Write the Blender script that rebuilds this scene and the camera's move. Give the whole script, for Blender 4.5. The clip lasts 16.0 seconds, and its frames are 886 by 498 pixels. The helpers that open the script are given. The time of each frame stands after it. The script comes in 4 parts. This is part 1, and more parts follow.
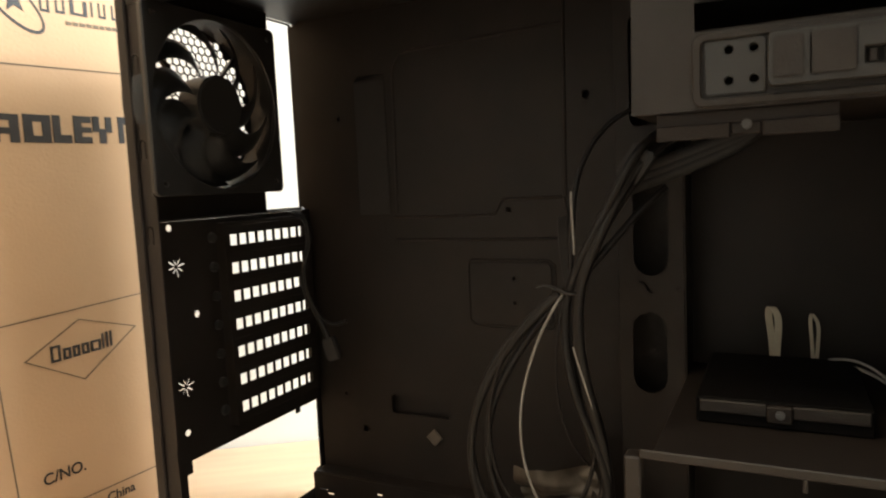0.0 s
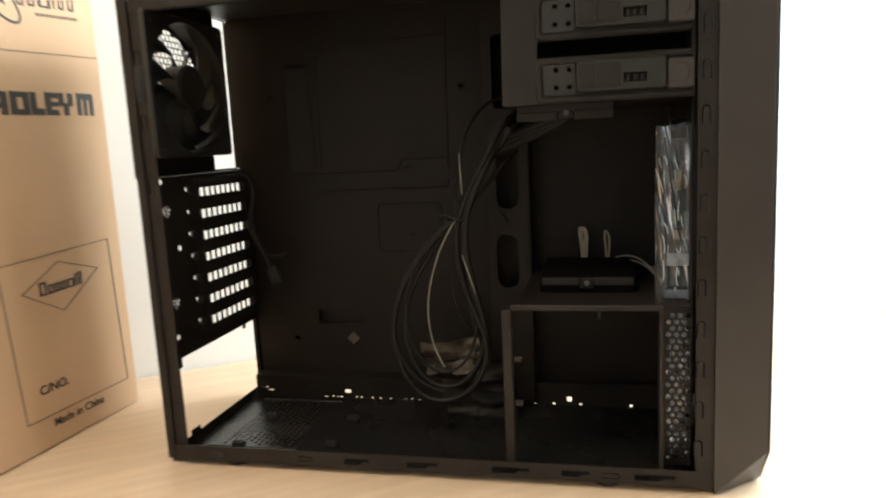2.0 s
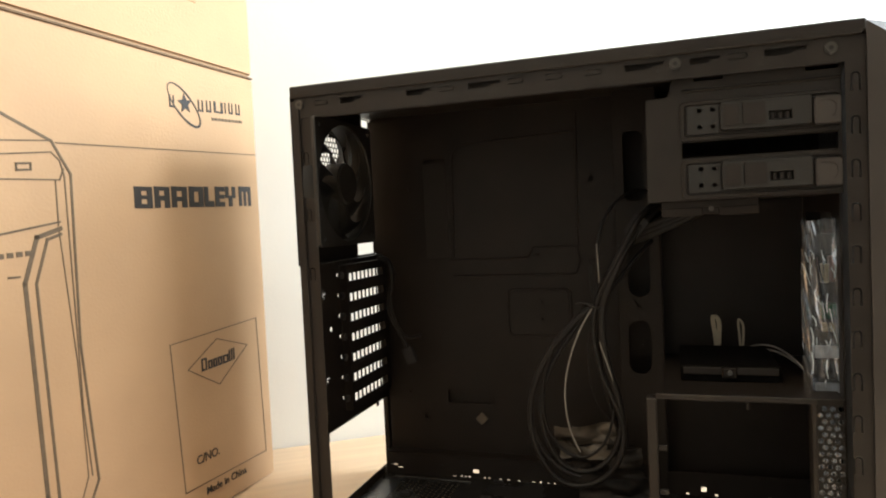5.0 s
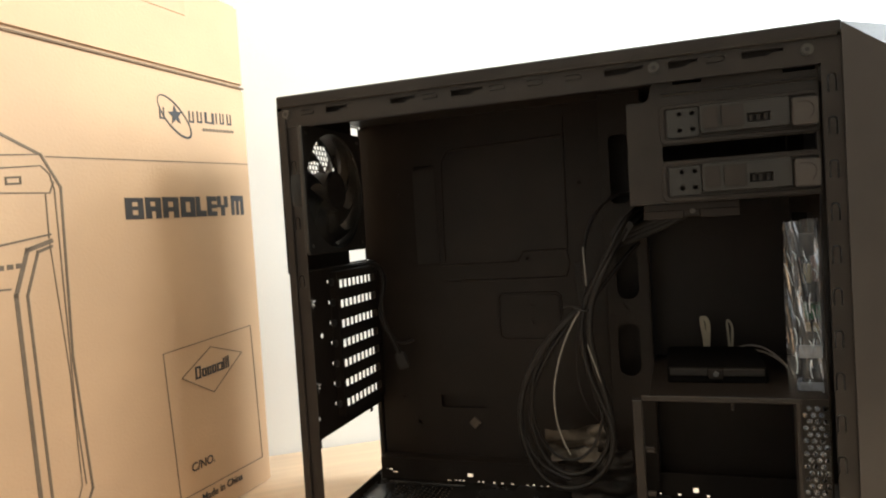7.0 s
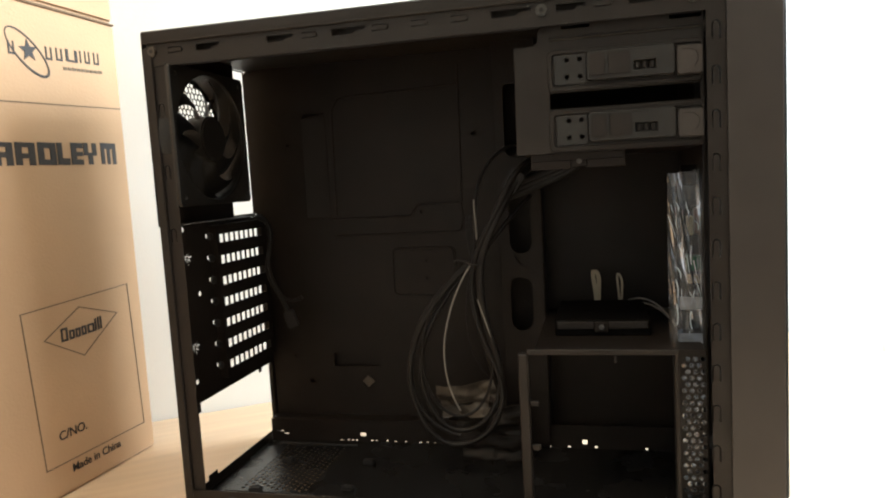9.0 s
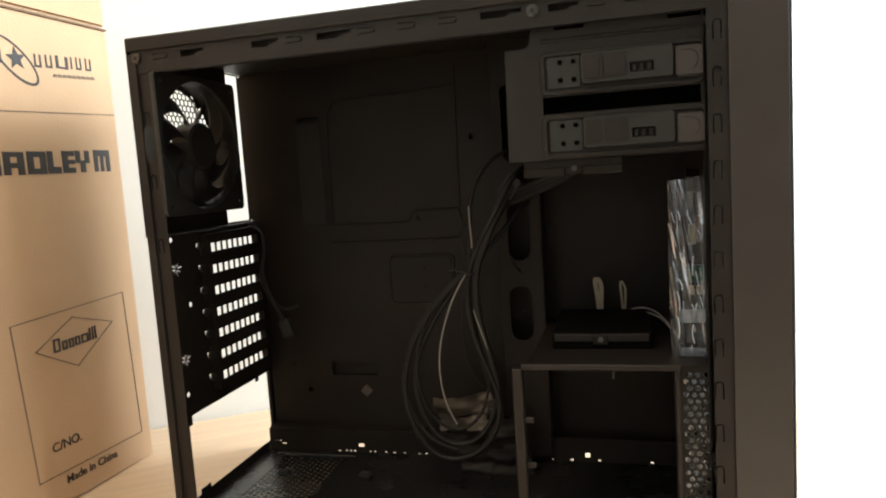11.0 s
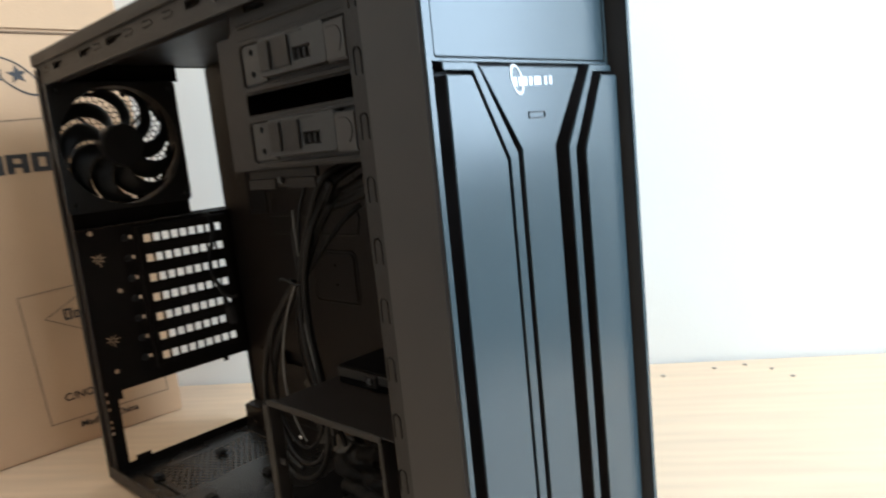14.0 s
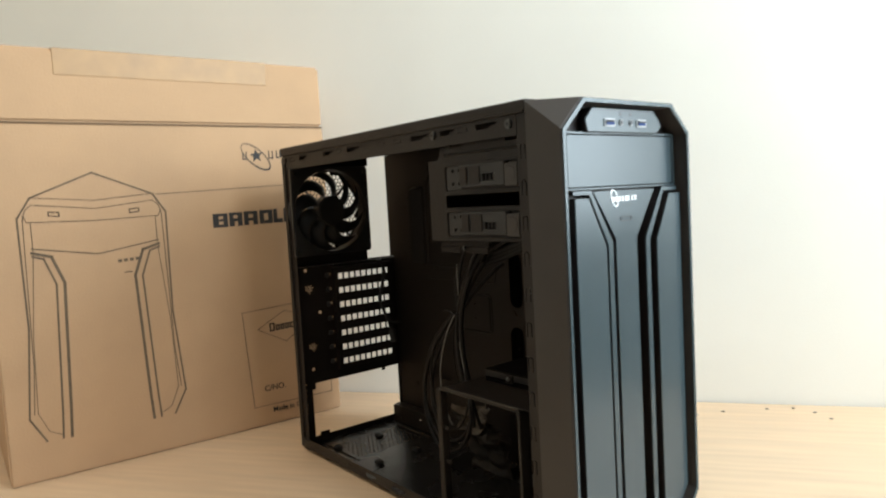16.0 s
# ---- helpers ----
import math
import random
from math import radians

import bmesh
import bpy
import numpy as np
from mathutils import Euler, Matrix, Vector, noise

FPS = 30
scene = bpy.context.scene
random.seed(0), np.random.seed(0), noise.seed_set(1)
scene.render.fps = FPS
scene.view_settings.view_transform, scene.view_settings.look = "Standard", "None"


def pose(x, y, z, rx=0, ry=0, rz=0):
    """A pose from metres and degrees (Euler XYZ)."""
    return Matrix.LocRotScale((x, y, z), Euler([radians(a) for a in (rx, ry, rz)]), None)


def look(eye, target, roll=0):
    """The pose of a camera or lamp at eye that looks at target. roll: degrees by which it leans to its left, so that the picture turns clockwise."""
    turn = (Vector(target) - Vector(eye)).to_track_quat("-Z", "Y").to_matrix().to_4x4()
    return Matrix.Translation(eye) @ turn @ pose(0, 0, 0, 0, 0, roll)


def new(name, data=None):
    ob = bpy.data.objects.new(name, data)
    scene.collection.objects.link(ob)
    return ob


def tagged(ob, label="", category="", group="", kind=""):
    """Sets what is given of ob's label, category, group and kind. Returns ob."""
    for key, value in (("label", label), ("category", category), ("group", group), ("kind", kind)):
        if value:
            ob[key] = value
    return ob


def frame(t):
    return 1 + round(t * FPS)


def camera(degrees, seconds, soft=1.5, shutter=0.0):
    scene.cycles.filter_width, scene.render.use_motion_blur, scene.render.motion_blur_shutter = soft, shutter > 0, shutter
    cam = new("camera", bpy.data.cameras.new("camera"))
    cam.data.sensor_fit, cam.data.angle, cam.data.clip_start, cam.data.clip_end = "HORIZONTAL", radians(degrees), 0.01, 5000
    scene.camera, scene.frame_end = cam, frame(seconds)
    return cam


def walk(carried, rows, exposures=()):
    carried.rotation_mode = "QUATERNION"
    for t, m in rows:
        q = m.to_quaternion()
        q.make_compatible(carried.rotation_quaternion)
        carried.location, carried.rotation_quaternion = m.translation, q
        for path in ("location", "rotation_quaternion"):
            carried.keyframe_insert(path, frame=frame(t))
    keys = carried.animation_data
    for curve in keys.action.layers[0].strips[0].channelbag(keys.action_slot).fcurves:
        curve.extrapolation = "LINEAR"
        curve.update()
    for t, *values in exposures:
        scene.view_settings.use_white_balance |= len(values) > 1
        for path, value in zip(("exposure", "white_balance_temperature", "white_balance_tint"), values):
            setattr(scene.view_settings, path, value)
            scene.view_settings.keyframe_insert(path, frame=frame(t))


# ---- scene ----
cam = camera(65.7, 16.0, soft=2.0, shutter=0.5)
PATH = [
    (0, (0.352, -0.314, 0.27), (-0.533, 1.47, 0.081), -2.7),
    (0.5, (0.341, -0.352, 0.275), (-0.481, 1.466, 0.129), -0.3),
    (1, (0.349, -0.368, 0.265), (-0.279, 1.513, 0.003), -0.5),
    (1.5, (0.361, -0.41, 0.26), (-0.088, 1.512, -0.059), -1.6),
    (2, (0.358, -0.521, 0.271), (-0.073, 1.408, -0.033), -2.8),
    (2.5, (0.332, -0.598, 0.285), (0.001, 1.356, 0.021), -1.2),
    (3, (0.315, -0.586, 0.294), (-0.139, 1.34, 0.001), -2.9),
    (3.5, (0.318, -0.563, 0.278), (-0.191, 1.362, 0.089), -1.2),
    (4, (0.329, -0.538, 0.273), (-0.203, 1.381, 0.089), -1.8),
    (4.5, (0.325, -0.55, 0.284), (-0.236, 1.364, 0.128), -2.1),
    (5, (0.31, -0.567, 0.289), (-0.325, 1.327, 0.208), -2.7),
    (7.5, (0.336, -0.565, 0.29), (-0.314, 1.325, 0.222), -3.8),
    (8, (0.341, -0.551, 0.287), (-0.185, 1.375, 0.174), -2.5),
    (8.5, (0.344, -0.525, 0.276), (-0.078, 1.415, 0.034), -2.9),
    (9, (0.352, -0.532, 0.28), (-0.093, 1.408, 0.082), -3.2),
    (11.5, (0.379, -0.481, 0.29), (-0.148, 1.434, 0.058), -3.2),
    (12, (0.394, -0.431, 0.286), (-0.167, 1.463, -0.029), -1.5),
    (12.5, (0.419, -0.358, 0.275), (-0.17, 1.521, -0.075), -3.4),
    (13, (0.459, -0.318, 0.275), (-0.267, 1.504, -0.113), -5.1),
    (13.5, (0.59, -0.277, 0.282), (-0.54, 1.336, -0.068), -3.9),
    (14, (0.693, -0.228, 0.301), (-0.688, 1.187, -0.003), -5.9),
    (14.5, (0.704, -0.282, 0.309), (-0.835, 0.963, 0.024), -3.2),
    (15, (0.754, -0.322, 0.312), (-0.824, 0.872, 0.024), -2.5),
    (15.5, (0.805, -0.377, 0.33), (-0.786, 0.816, 0.116), -1.9),
    (16, (0.848, -0.432, 0.338), (-0.708, 0.816, 0.192), -3.2),
]
EXPOSURES = [(0.0, 1.1, 6500, 10), (0.6, 1.15, 6500, 10), (1.5, 1.0, 6300, 10), (2.0, 0.88, 6300, 10), (2.5, 0.76, 6300, 10), (5.0, 0.75, 6500, 10), (9.0, 0.8, 6300, 10), (12.9, 0.8, 6100, 10), (13.7, 0.24, 5700, 8), (14.5, 0.14, 5500, 8), (16.0, -0.03, 6350, 8)]
walk(cam, [(t, look(eye, target, roll)) for t, eye, target, roll in PATH], EXPOSURES)

# ---- light ----
WALL = pose(-0.18, 0.22, 0.0, 0, 0, 34.6)      # local x along the back wall, -y into the room
world = bpy.data.worlds.new("sky")
scene.world = world
world.use_nodes = True
wn = world.node_tree.nodes
sky = wn.new("ShaderNodeTexSky")
sky.sky_type, sky.sun_disc = "NISHITA", False
sky.sun_elevation, sky.sun_rotation = radians(35), radians(200)
world.node_tree.links.new(sky.outputs[0], wn["Background"].inputs[0])
wn["Background"].inputs[1].default_value = 0.10


def area_lamp(name, m, sx, sy, watts, colour):
    la = bpy.data.lights.new(name, "AREA")
    la.shape, la.size, la.size_y, la.energy, la.color = "RECTANGLE", sx, sy, watts, colour
    ob = new(name, la)
    ob.matrix_world = m
    return ob


window_light = area_lamp("window_light", WALL @ pose(1.595, -0.50, 0.80, 90, 0, 90), 0.86, 1.05, 30.0, (0.84, 0.94, 1.0))
# Unseen extra lamp, added to cast the case's shadow edge on the carton.
added_box_light = area_lamp("added_box_light", WALL @ pose(1.595, -1.27, 1.08, 90, 0, 90), 0.34, 0.36, 17.5, (0.88, 0.95, 1.0))
room_light = area_lamp("room_light", WALL @ pose(-0.45, -0.75, 1.60, 0, 0, 0), 0.5, 0.5, 5.0, (1.0, 0.76, 0.48))

# ---- materials ----


def material(name, colour, rough=0.5, metal=0.0, vary=0.25, scale=30.0, bump=0.0, bump_scale=400.0, stretch=(1, 1, 1), coat=0.0, gloss=0.5, wear=0.08):
    m = bpy.data.materials.new(name)
    m.use_nodes = True
    n, l = m.node_tree.nodes, m.node_tree.links
    b = n["Principled BSDF"]
    b.inputs["Metallic"].default_value = metal
    b.inputs["Coat Weight"].default_value = coat
    b.inputs["Specular IOR Level"].default_value = gloss
    tc = n.new("ShaderNodeTexCoord")
    mp = n.new("ShaderNodeMapping")
    mp.inputs["Scale"].default_value = stretch
    l.new(tc.outputs["Object"], mp.inputs[0])
    no = n.new("ShaderNodeTexNoise")
    no.inputs["Scale"].default_value, no.inputs["Detail"].default_value = scale, 6
    l.new(mp.outputs[0], no.inputs["Vector"])
    ramp = n.new("ShaderNodeValToRGB")
    ramp.color_ramp.elements[0].position, ramp.color_ramp.elements[1].position = 0.3, 0.7
    ramp.color_ramp.elements[0].color = (*[c * (1 - vary) for c in colour], 1)
    ramp.color_ramp.elements[1].color = (*[min(1, c * (1 + vary)) for c in colour], 1)
    l.new(no.outputs[0], ramp.inputs[0])
    l.new(ramp.outputs[0], b.inputs["Base Color"])
    mr = n.new("ShaderNodeMapRange")
    mr.inputs["To Min"].default_value, mr.inputs["To Max"].default_value = max(0.02, rough - wear), min(1, rough + wear)
    l.new(no.outputs[0], mr.inputs[0])
    l.new(mr.outputs[0], b.inputs["Roughness"])
    if bump:
        fine = n.new("ShaderNodeTexNoise")
        fine.inputs["Scale"].default_value, fine.inputs["Detail"].default_value = bump_scale, 3
        l.new(mp.outputs[0], fine.inputs["Vector"])
        bp = n.new("ShaderNodeBump")
        bp.inputs["Strength"].default_value, bp.inputs["Distance"].default_value = bump, 0.001
        l.new(fine.outputs[0], bp.inputs["Height"])
        l.new(bp.outputs[0], b.inputs["Normal"])
    return m


STEEL = material("black_painted_steel", (0.0190, 0.0155, 0.0133), 0.45, 0.0, 0.22, 25, 0.25, 1500, gloss=0.3)
# Same black paint, darker and duller: part of the interior's shade is in it.
STEEL_IN = material("black_painted_steel_shaded", (0.0165, 0.0130, 0.0110), 0.45, 0.0, 0.2, 18, 0.25, 1500, gloss=0.16)
PLASTIC = material("black_plastic", (0.018, 0.017, 0.016), 0.38, 0.0, 0.15, 40, 0.2, 1800)
GLOSS = material("glossy_black_plastic", (0.008, 0.008, 0.008), 0.12, 0.0, 0.1, 40)
SATIN = material("satin_blue_grey_panel", (0.038, 0.056, 0.064), 0.24, 0.0, 0.05, 12, wear=0.012)
# Black plastic with the shade above the drive shelf put into its colour.
SHADED_BLACK = material("shaded_black_plastic", (0.0040, 0.0035, 0.0033), 0.7, 0.0, 0.2, 60, gloss=0.05)
GROOVE = material("black_groove_plastic", (0.012, 0.009, 0.008), 0.45, 0.0, 0.2, 40, gloss=0.3)
RUBBER = material("black_rubber", (0.012, 0.011, 0.011), 0.7, 0.0, 0.2, 90)
BEZEL = material("matt_black_bezel_plastic", (0.040, 0.034, 0.030), 0.5, 0.0, 0.1, 30, 0.15, 1800)
STEEL_FLOOR = material("black_steel_floor", (0.013, 0.0125, 0.0125), 0.27, 0.0, 0.2, 14, 0.15, 900)
CABLE = material("black_cable_jacket", (0.0100, 0.0088, 0.0082), 0.42, 0.0, 0.2, 200, gloss=0.22)
# Grey of thin wires, lightened to draw the shine of black cables too.
WIRE = material("grey_wire_and_cable_shine", (0.20, 0.19, 0.175), 0.35, 0.0, 0.1, 200)
RIBBON = material("pale_ribbon_wire", (0.33, 0.29, 0.22), 0.5, 0.0, 0.1, 200)
ZINC = material("zinc_screw", (0.55, 0.52, 0.47), 0.25, 1.0, 0.1, 300)
SCREW = material("dark_screw_metal", (0.10, 0.095, 0.09), 0.35, 1.0, 0.1, 300)
DULL = material("dull_port_metal", (0.20, 0.20, 0.20), 0.4, 1.0, 0.1, 300)
CARD = material("kraft_cardboard", (0.54, 0.345, 0.195), 0.82, 0.0, 0.06, 9, 0.25, 350, (1, 1, 0.25))
CARD_DARK = material("cardboard_edge", (0.16, 0.10, 0.055), 0.9, 0.0, 0.15, 60)
INK = material("black_print", (0.030, 0.025, 0.022), 0.65, 0.0, 0.2, 120)
INK_THIN = material("grey_print", (0.15, 0.105, 0.065), 0.75, 0.0, 0.15, 120)
TAPE = material("brown_packing_tape", (0.47, 0.29, 0.14), 0.5, 0.0, 0.08, 30)
PAINT = material("off_white_wall_paint", (0.80, 0.785, 0.72), 0.7, 0.0, 0.03, 4, 0.15, 250)
# Made-up darker colour for the unseen front wall, to cut bounce light.
DIM = material("low_bounce_taupe", (0.36, 0.31, 0.25), 0.8, 0.0, 0.05, 4)
CEIL = material("white_ceiling_paint", (0.8, 0.78, 0.74), 0.8, 0.0, 0.03, 4)
WOOD_FLOOR = material("brown_floor_boards", (0.22, 0.13, 0.07), 0.5, 0.0, 0.3, 8, 0.1, 100, (1, 8, 1))
WHITE = material("white_logo_print", (0.75, 0.77, 0.78), 0.4, 0.0, 0.03, 50)
BLUE = material("blue_port_plastic", (0.008, 0.030, 0.13), 0.55, 0.0, 0.1, 80, gloss=0.15)
GREEN = material("green_circuit_board", (0.02, 0.17, 0.09), 0.35, 0.0, 0.2, 200)
BEIGE = material("beige_connector", (0.60, 0.50, 0.34), 0.5, 0.0, 0.08, 100)


def wood_material():
    m = material("pale_pine_table", (0.70, 0.515, 0.34), 0.42, 0.0, 0.07, 6, 0.12, 120, (1.2, 9, 9))
    n, l = m.node_tree.nodes, m.node_tree.links
    b = n["Principled BSDF"]
    tc = n.new("ShaderNodeTexCoord")
    mp = n.new("ShaderNodeMapping")
    mp.inputs["Scale"].default_value = (0.8, 14, 14)
    l.new(tc.outputs["Object"], mp.inputs[0])
    wv = n.new("ShaderNodeTexWave")
    wv.bands_direction = "Y"
    wv.inputs["Scale"].default_value, wv.inputs["Distortion"].default_value, wv.inputs["Detail"].default_value = 1.3, 6.0, 3
    l.new(mp.outputs[0], wv.inputs["Vector"])
    mix = n.new("ShaderNodeMix")
    mix.data_type, mix.blend_type = "RGBA", "MULTIPLY"
    mix.inputs["Factor"].default_value = 0.09
    src = b.inputs["Base Color"].links[0].from_socket
    ramp = n.new("ShaderNodeValToRGB")
    ramp.color_ramp.elements[0].color, ramp.color_ramp.elements[1].color = (0.62, 0.5, 0.4, 1), (1, 1, 1, 1)
    l.new(wv.outputs[0], ramp.inputs[0])
    l.new(src, mix.inputs["A"])
    l.new(ramp.outputs[0], mix.inputs["B"])
    l.new(mix.outputs["Result"], b.inputs["Base Color"])
    return m


WOOD = wood_material()


def clear_material():
    m = bpy.data.materials.new("clear_crumpled_plastic")
    m.use_nodes = True
    n, l = m.node_tree.nodes, m.node_tree.links
    gl = n.new("ShaderNodeBsdfGlossy")
    gl.inputs["Roughness"].default_value = 0.05
    gl.inputs["Color"].default_value = (0.9, 0.93, 1.0, 1)
    tr = n.new("ShaderNodeBsdfTransparent")
    tr.inputs["Color"].default_value = (0.86, 0.88, 0.9, 1)
    mx = n.new("ShaderNodeMixShader")
    fr = n.new("ShaderNodeFresnel")
    fr.inputs["IOR"].default_value = 1.6
    l.new(fr.outputs[0], mx.inputs[0])
    l.new(tr.outputs[0], mx.inputs[1])
    l.new(gl.outputs[0], mx.inputs[2])
    haze = n.new("ShaderNodeBsdfDiffuse")
    haze.inputs["Color"].default_value = (0.62, 0.66, 0.70, 1)
    mh = n.new("ShaderNodeMixShader")
    mh.inputs[0].default_value = 0.045
    l.new(mx.outputs[0], mh.inputs[1])
    l.new(haze.outputs[0], mh.inputs[2])
    l.new(mh.outputs[0], n["Material Output"].inputs[0])
    return m


CLEAR = clear_material()

# ---- builders ----


def thing(name, at, label, category, group="", kind=""):
    ob = new(name)
    ob.location = at
    ob.empty_display_size = 0.02
    return tagged(ob, label, category, group, kind)


def part(name, source, mat, parent=None, label="", smooth=False):
    """Link a bmesh or a mesh as one object in world coordinates under its parent."""
    if isinstance(source, bmesh.types.BMesh):
        me = bpy.data.meshes.new(name)
        bmesh.ops.recalc_face_normals(source, faces=source.faces)
        source.to_mesh(me)
        source.free()
    else:
        me = source
    me.name = name
    me.materials.clear()
    me.materials.append(mat)
    if smooth:
        for p in me.polygons:
            p.use_smooth = True
    ob = new(name, me)
    if parent:
        ob.parent = parent
        up, m = parent, Matrix.Identity(4)
        while up:
            m = up.matrix_basis.inverted() if up.parent is None else m
            up = up.parent
        if parent.parent is None:
            ob.matrix_parent_inverse = m
    if label:
        ob["label"] = label
    return ob


def block(x0, x1, y0, y1, z0, z1, bevel=0.0, bm=None, seg=1):
    """A box with bevelled edges, added to bm."""
    own = bmesh.new()
    bmesh.ops.create_cube(own, size=1.0)
    for v in own.verts:
        v.co = ((x0 + x1) / 2 + v.co.x * (x1 - x0), (y0 + y1) / 2 + v.co.y * (y1 - y0), (z0 + z1) / 2 + v.co.z * (z1 - z0))
    if bevel:
        bmesh.ops.bevel(own, geom=own.edges[:], offset=bevel, segments=seg, affect="EDGES", clamp_overlap=True)
    if bm is None:
        return own
    me = bpy.data.meshes.new("tmp")
    own.to_mesh(me)
    own.free()
    bm.from_mesh(me)
    bpy.data.meshes.remove(me)
    return bm


def plate(outline, holes, thick, m, bevel=0.0):
    """A sheet with real holes: outline and holes in its own u, v plane, set in place by the matrix m."""
    cu = bpy.data.curves.new("sheet", "CURVE")
    cu.dimensions, cu.fill_mode, cu.extrude = "2D", "BOTH", thick / 2
    cu.bevel_depth, cu.bevel_resolution = bevel, 0
    for loop in [outline, *holes]:
        sp = cu.splines.new("POLY")
        sp.points.add(len(loop) - 1)
        for p, (u, v) in zip(sp.points, loop):
            p.co = (u, v, 0, 1)
        sp.use_cyclic_u = True
    ob = bpy.data.objects.new("sheet", cu)
    me = bpy.data.meshes.new_from_object(ob)
    bpy.data.objects.remove(ob)
    me.transform(m)
    return me


def rect(u0, u1, v0, v1, r=0.0, k=3):
    if not r:
        return [(u0, v0), (u1, v0), (u1, v1), (u0, v1)]
    out = []
    for cu_, cv, a in ((u1 - r, v0 + r, -90), (u1 - r, v1 - r, 0), (u0 + r, v1 - r, 90), (u0 + r, v0 + r, 180)):
        out += [(cu_ + r * math.cos(radians(a + 90 * i / k)), cv + r * math.sin(radians(a + 90 * i / k))) for i in range(k + 1)]
    return out


def ring(u, v, r, k=12, turn=0.0):
    return [(u + r * math.cos(turn + 2 * math.pi * i / k), v + r * math.sin(turn + 2 * math.pi * i / k)) for i in range(k)]


def mirror_u(loop, c):
    return [(2 * c - u, v) for u, v in reversed(loop)]


IN_X = Matrix(((0, 0, 1, 0), (1, 0, 0, 0), (0, 1, 0, 0), (0, 0, 0, 1)))    # u -> y, v -> z, thickness -> x
IN_Y = Matrix(((1, 0, 0, 0), (0, 0, -1, 0), (0, 1, 0, 0), (0, 0, 0, 1)))   # u -> x, v -> z, thickness -> -y
IN_Z = Matrix.Identity(4)


def at(plane, x=0.0, y=0.0, z=0.0):
    return Matrix.Translation((x, y, z)) @ plane


def tube(points, radius, res=3, closed=False, flat=None):
    """A smooth round lead through the points, as a mesh."""
    cu = bpy.data.curves.new("lead", "CURVE")
    cu.dimensions, cu.bevel_depth, cu.bevel_resolution, cu.use_fill_caps = "3D", radius, res, True
    sp = cu.splines.new("NURBS")
    sp.points.add(len(points) - 1)
    for p, c in zip(sp.points, points):
        p.co = (*c, 1)
    sp.order_u, sp.use_endpoint_u, sp.resolution_u, sp.use_cyclic_u = 4, True, 8, closed
    ob = bpy.data.objects.new("lead", cu)
    me = bpy.data.meshes.new_from_object(ob)
    bpy.data.objects.remove(ob)
    for p in me.polygons:
        p.use_smooth = True
    return me


def cylinder(centre, axis, r, depth, k=16, bevel=0.0):
    bm = bmesh.new()
    bmesh.ops.create_cone(bm, cap_ends=True, segments=k, radius1=r, radius2=r, depth=depth)
    if bevel:
        bmesh.ops.bevel(bm, geom=[e for e in bm.edges if len(e.link_faces) == 2 and e.calc_face_angle(0) > 1.2], offset=bevel, segments=2, affect="EDGES")
    q = Vector((0, 0, 1)).rotation_difference(Vector(axis)).to_matrix().to_4x4()
    bm.transform(Matrix.Translation(centre) @ q)
    return bm


# ---- the room ----


def room_part(name, mesh, mat, label):
    ob = part(name, mesh, mat)
    ob.matrix_world = WALL
    return tagged(ob, label, "wall", "", "structure")


room_part("wall_back", block(-1.7, 2.3, 0.0, 0.1, -0.75, 1.8), PAINT, "cream painted wall behind the table")
room_part("wall_left", block(-1.8, -1.7, -2.7, 0.1, -0.75, 1.8), PAINT, "plain cream painted wall")
room_part("wall_front", block(-1.8, 2.3, -2.8, -2.7, -0.75, 1.8), DIM, "plain unseen wall, taupe to cut bounce light")
# The second, smaller opening is made up for the added lamp.
right = plate(rect(-2.7, 0.0, -0.75, 1.8), [rect(-0.98, -0.06, 0.26, 1.34), rect(-1.45, -1.09, 0.89, 1.27)], 0.1, at(IN_X, 1.65))
room_part("wall_right", right, PAINT, "cream painted wall with a window opening and an added lamp opening")
tagged(room_part("floor", block(-1.8, 2.3, -2.8, 0.1, -0.85, -0.75), WOOD_FLOOR, "brown wooden floor"), category="floor")
tagged(room_part("ceiling", block(-1.8, 2.3, -2.8, 0.1, 1.8, 1.9), CEIL, "white painted ceiling"), category="ceiling")

table = thing("table", WALL @ Vector((0, 0, -0.75)), "pale pine wooden table against a cream wall", "table")
top = block(-1.15, 0.95, -0.80, -0.003, -0.035, 0.0, 0.003, None, 2)
top_ob = part("tabletop", top, WOOD, table)
top_ob.matrix_parent_inverse = table.matrix_basis.inverted() @ WALL
for lx in (-1.1, 0.84):
    for ly in (-0.74, -0.10):
        leg = part("leg", block(lx, lx + 0.06, ly, ly + 0.06, -0.75, -0.0355, 0.004), WOOD, table)
        leg.matrix_parent_inverse = table.matrix_basis.inverted() @ WALL

# ---- the computer case ----
Y0, Y1 = -0.012, 0.165           # open side, far side
case = thing("computer_case", (0.23, 0.08, 0.0), "black steel tower computer case with its side panel removed", "computer case")

# rear panel with its openings
RX = -0.008
rear_holes, grill_holes = [], []
GX = -0.0185                     # the fan's part of the rear panel, set further out
FY, FZ = 0.0490, 0.3305            # fan centre
for i in range(-11, 12):
    for j in range(-11, 12):
        hy, hz = 0.0060 * (i + 0.5 * (j % 2)), 0.0052 * j
        if hy * hy + hz * hz < 0.0545 ** 2:
            grill_holes.append(ring(FY + hy, FZ + hz, 0.0029, 6, math.pi / 6))
for sy in (-1, 1):
    for sz in (-1, 1):
        grill_holes.append(ring(FY + sy * 0.0525, FZ + sz * 0.0525, 0.0023, 8))
grill_holes.append(rect(0.1180, 0.1600, 0.2560, 0.4075))          # opening for the mainboard ports
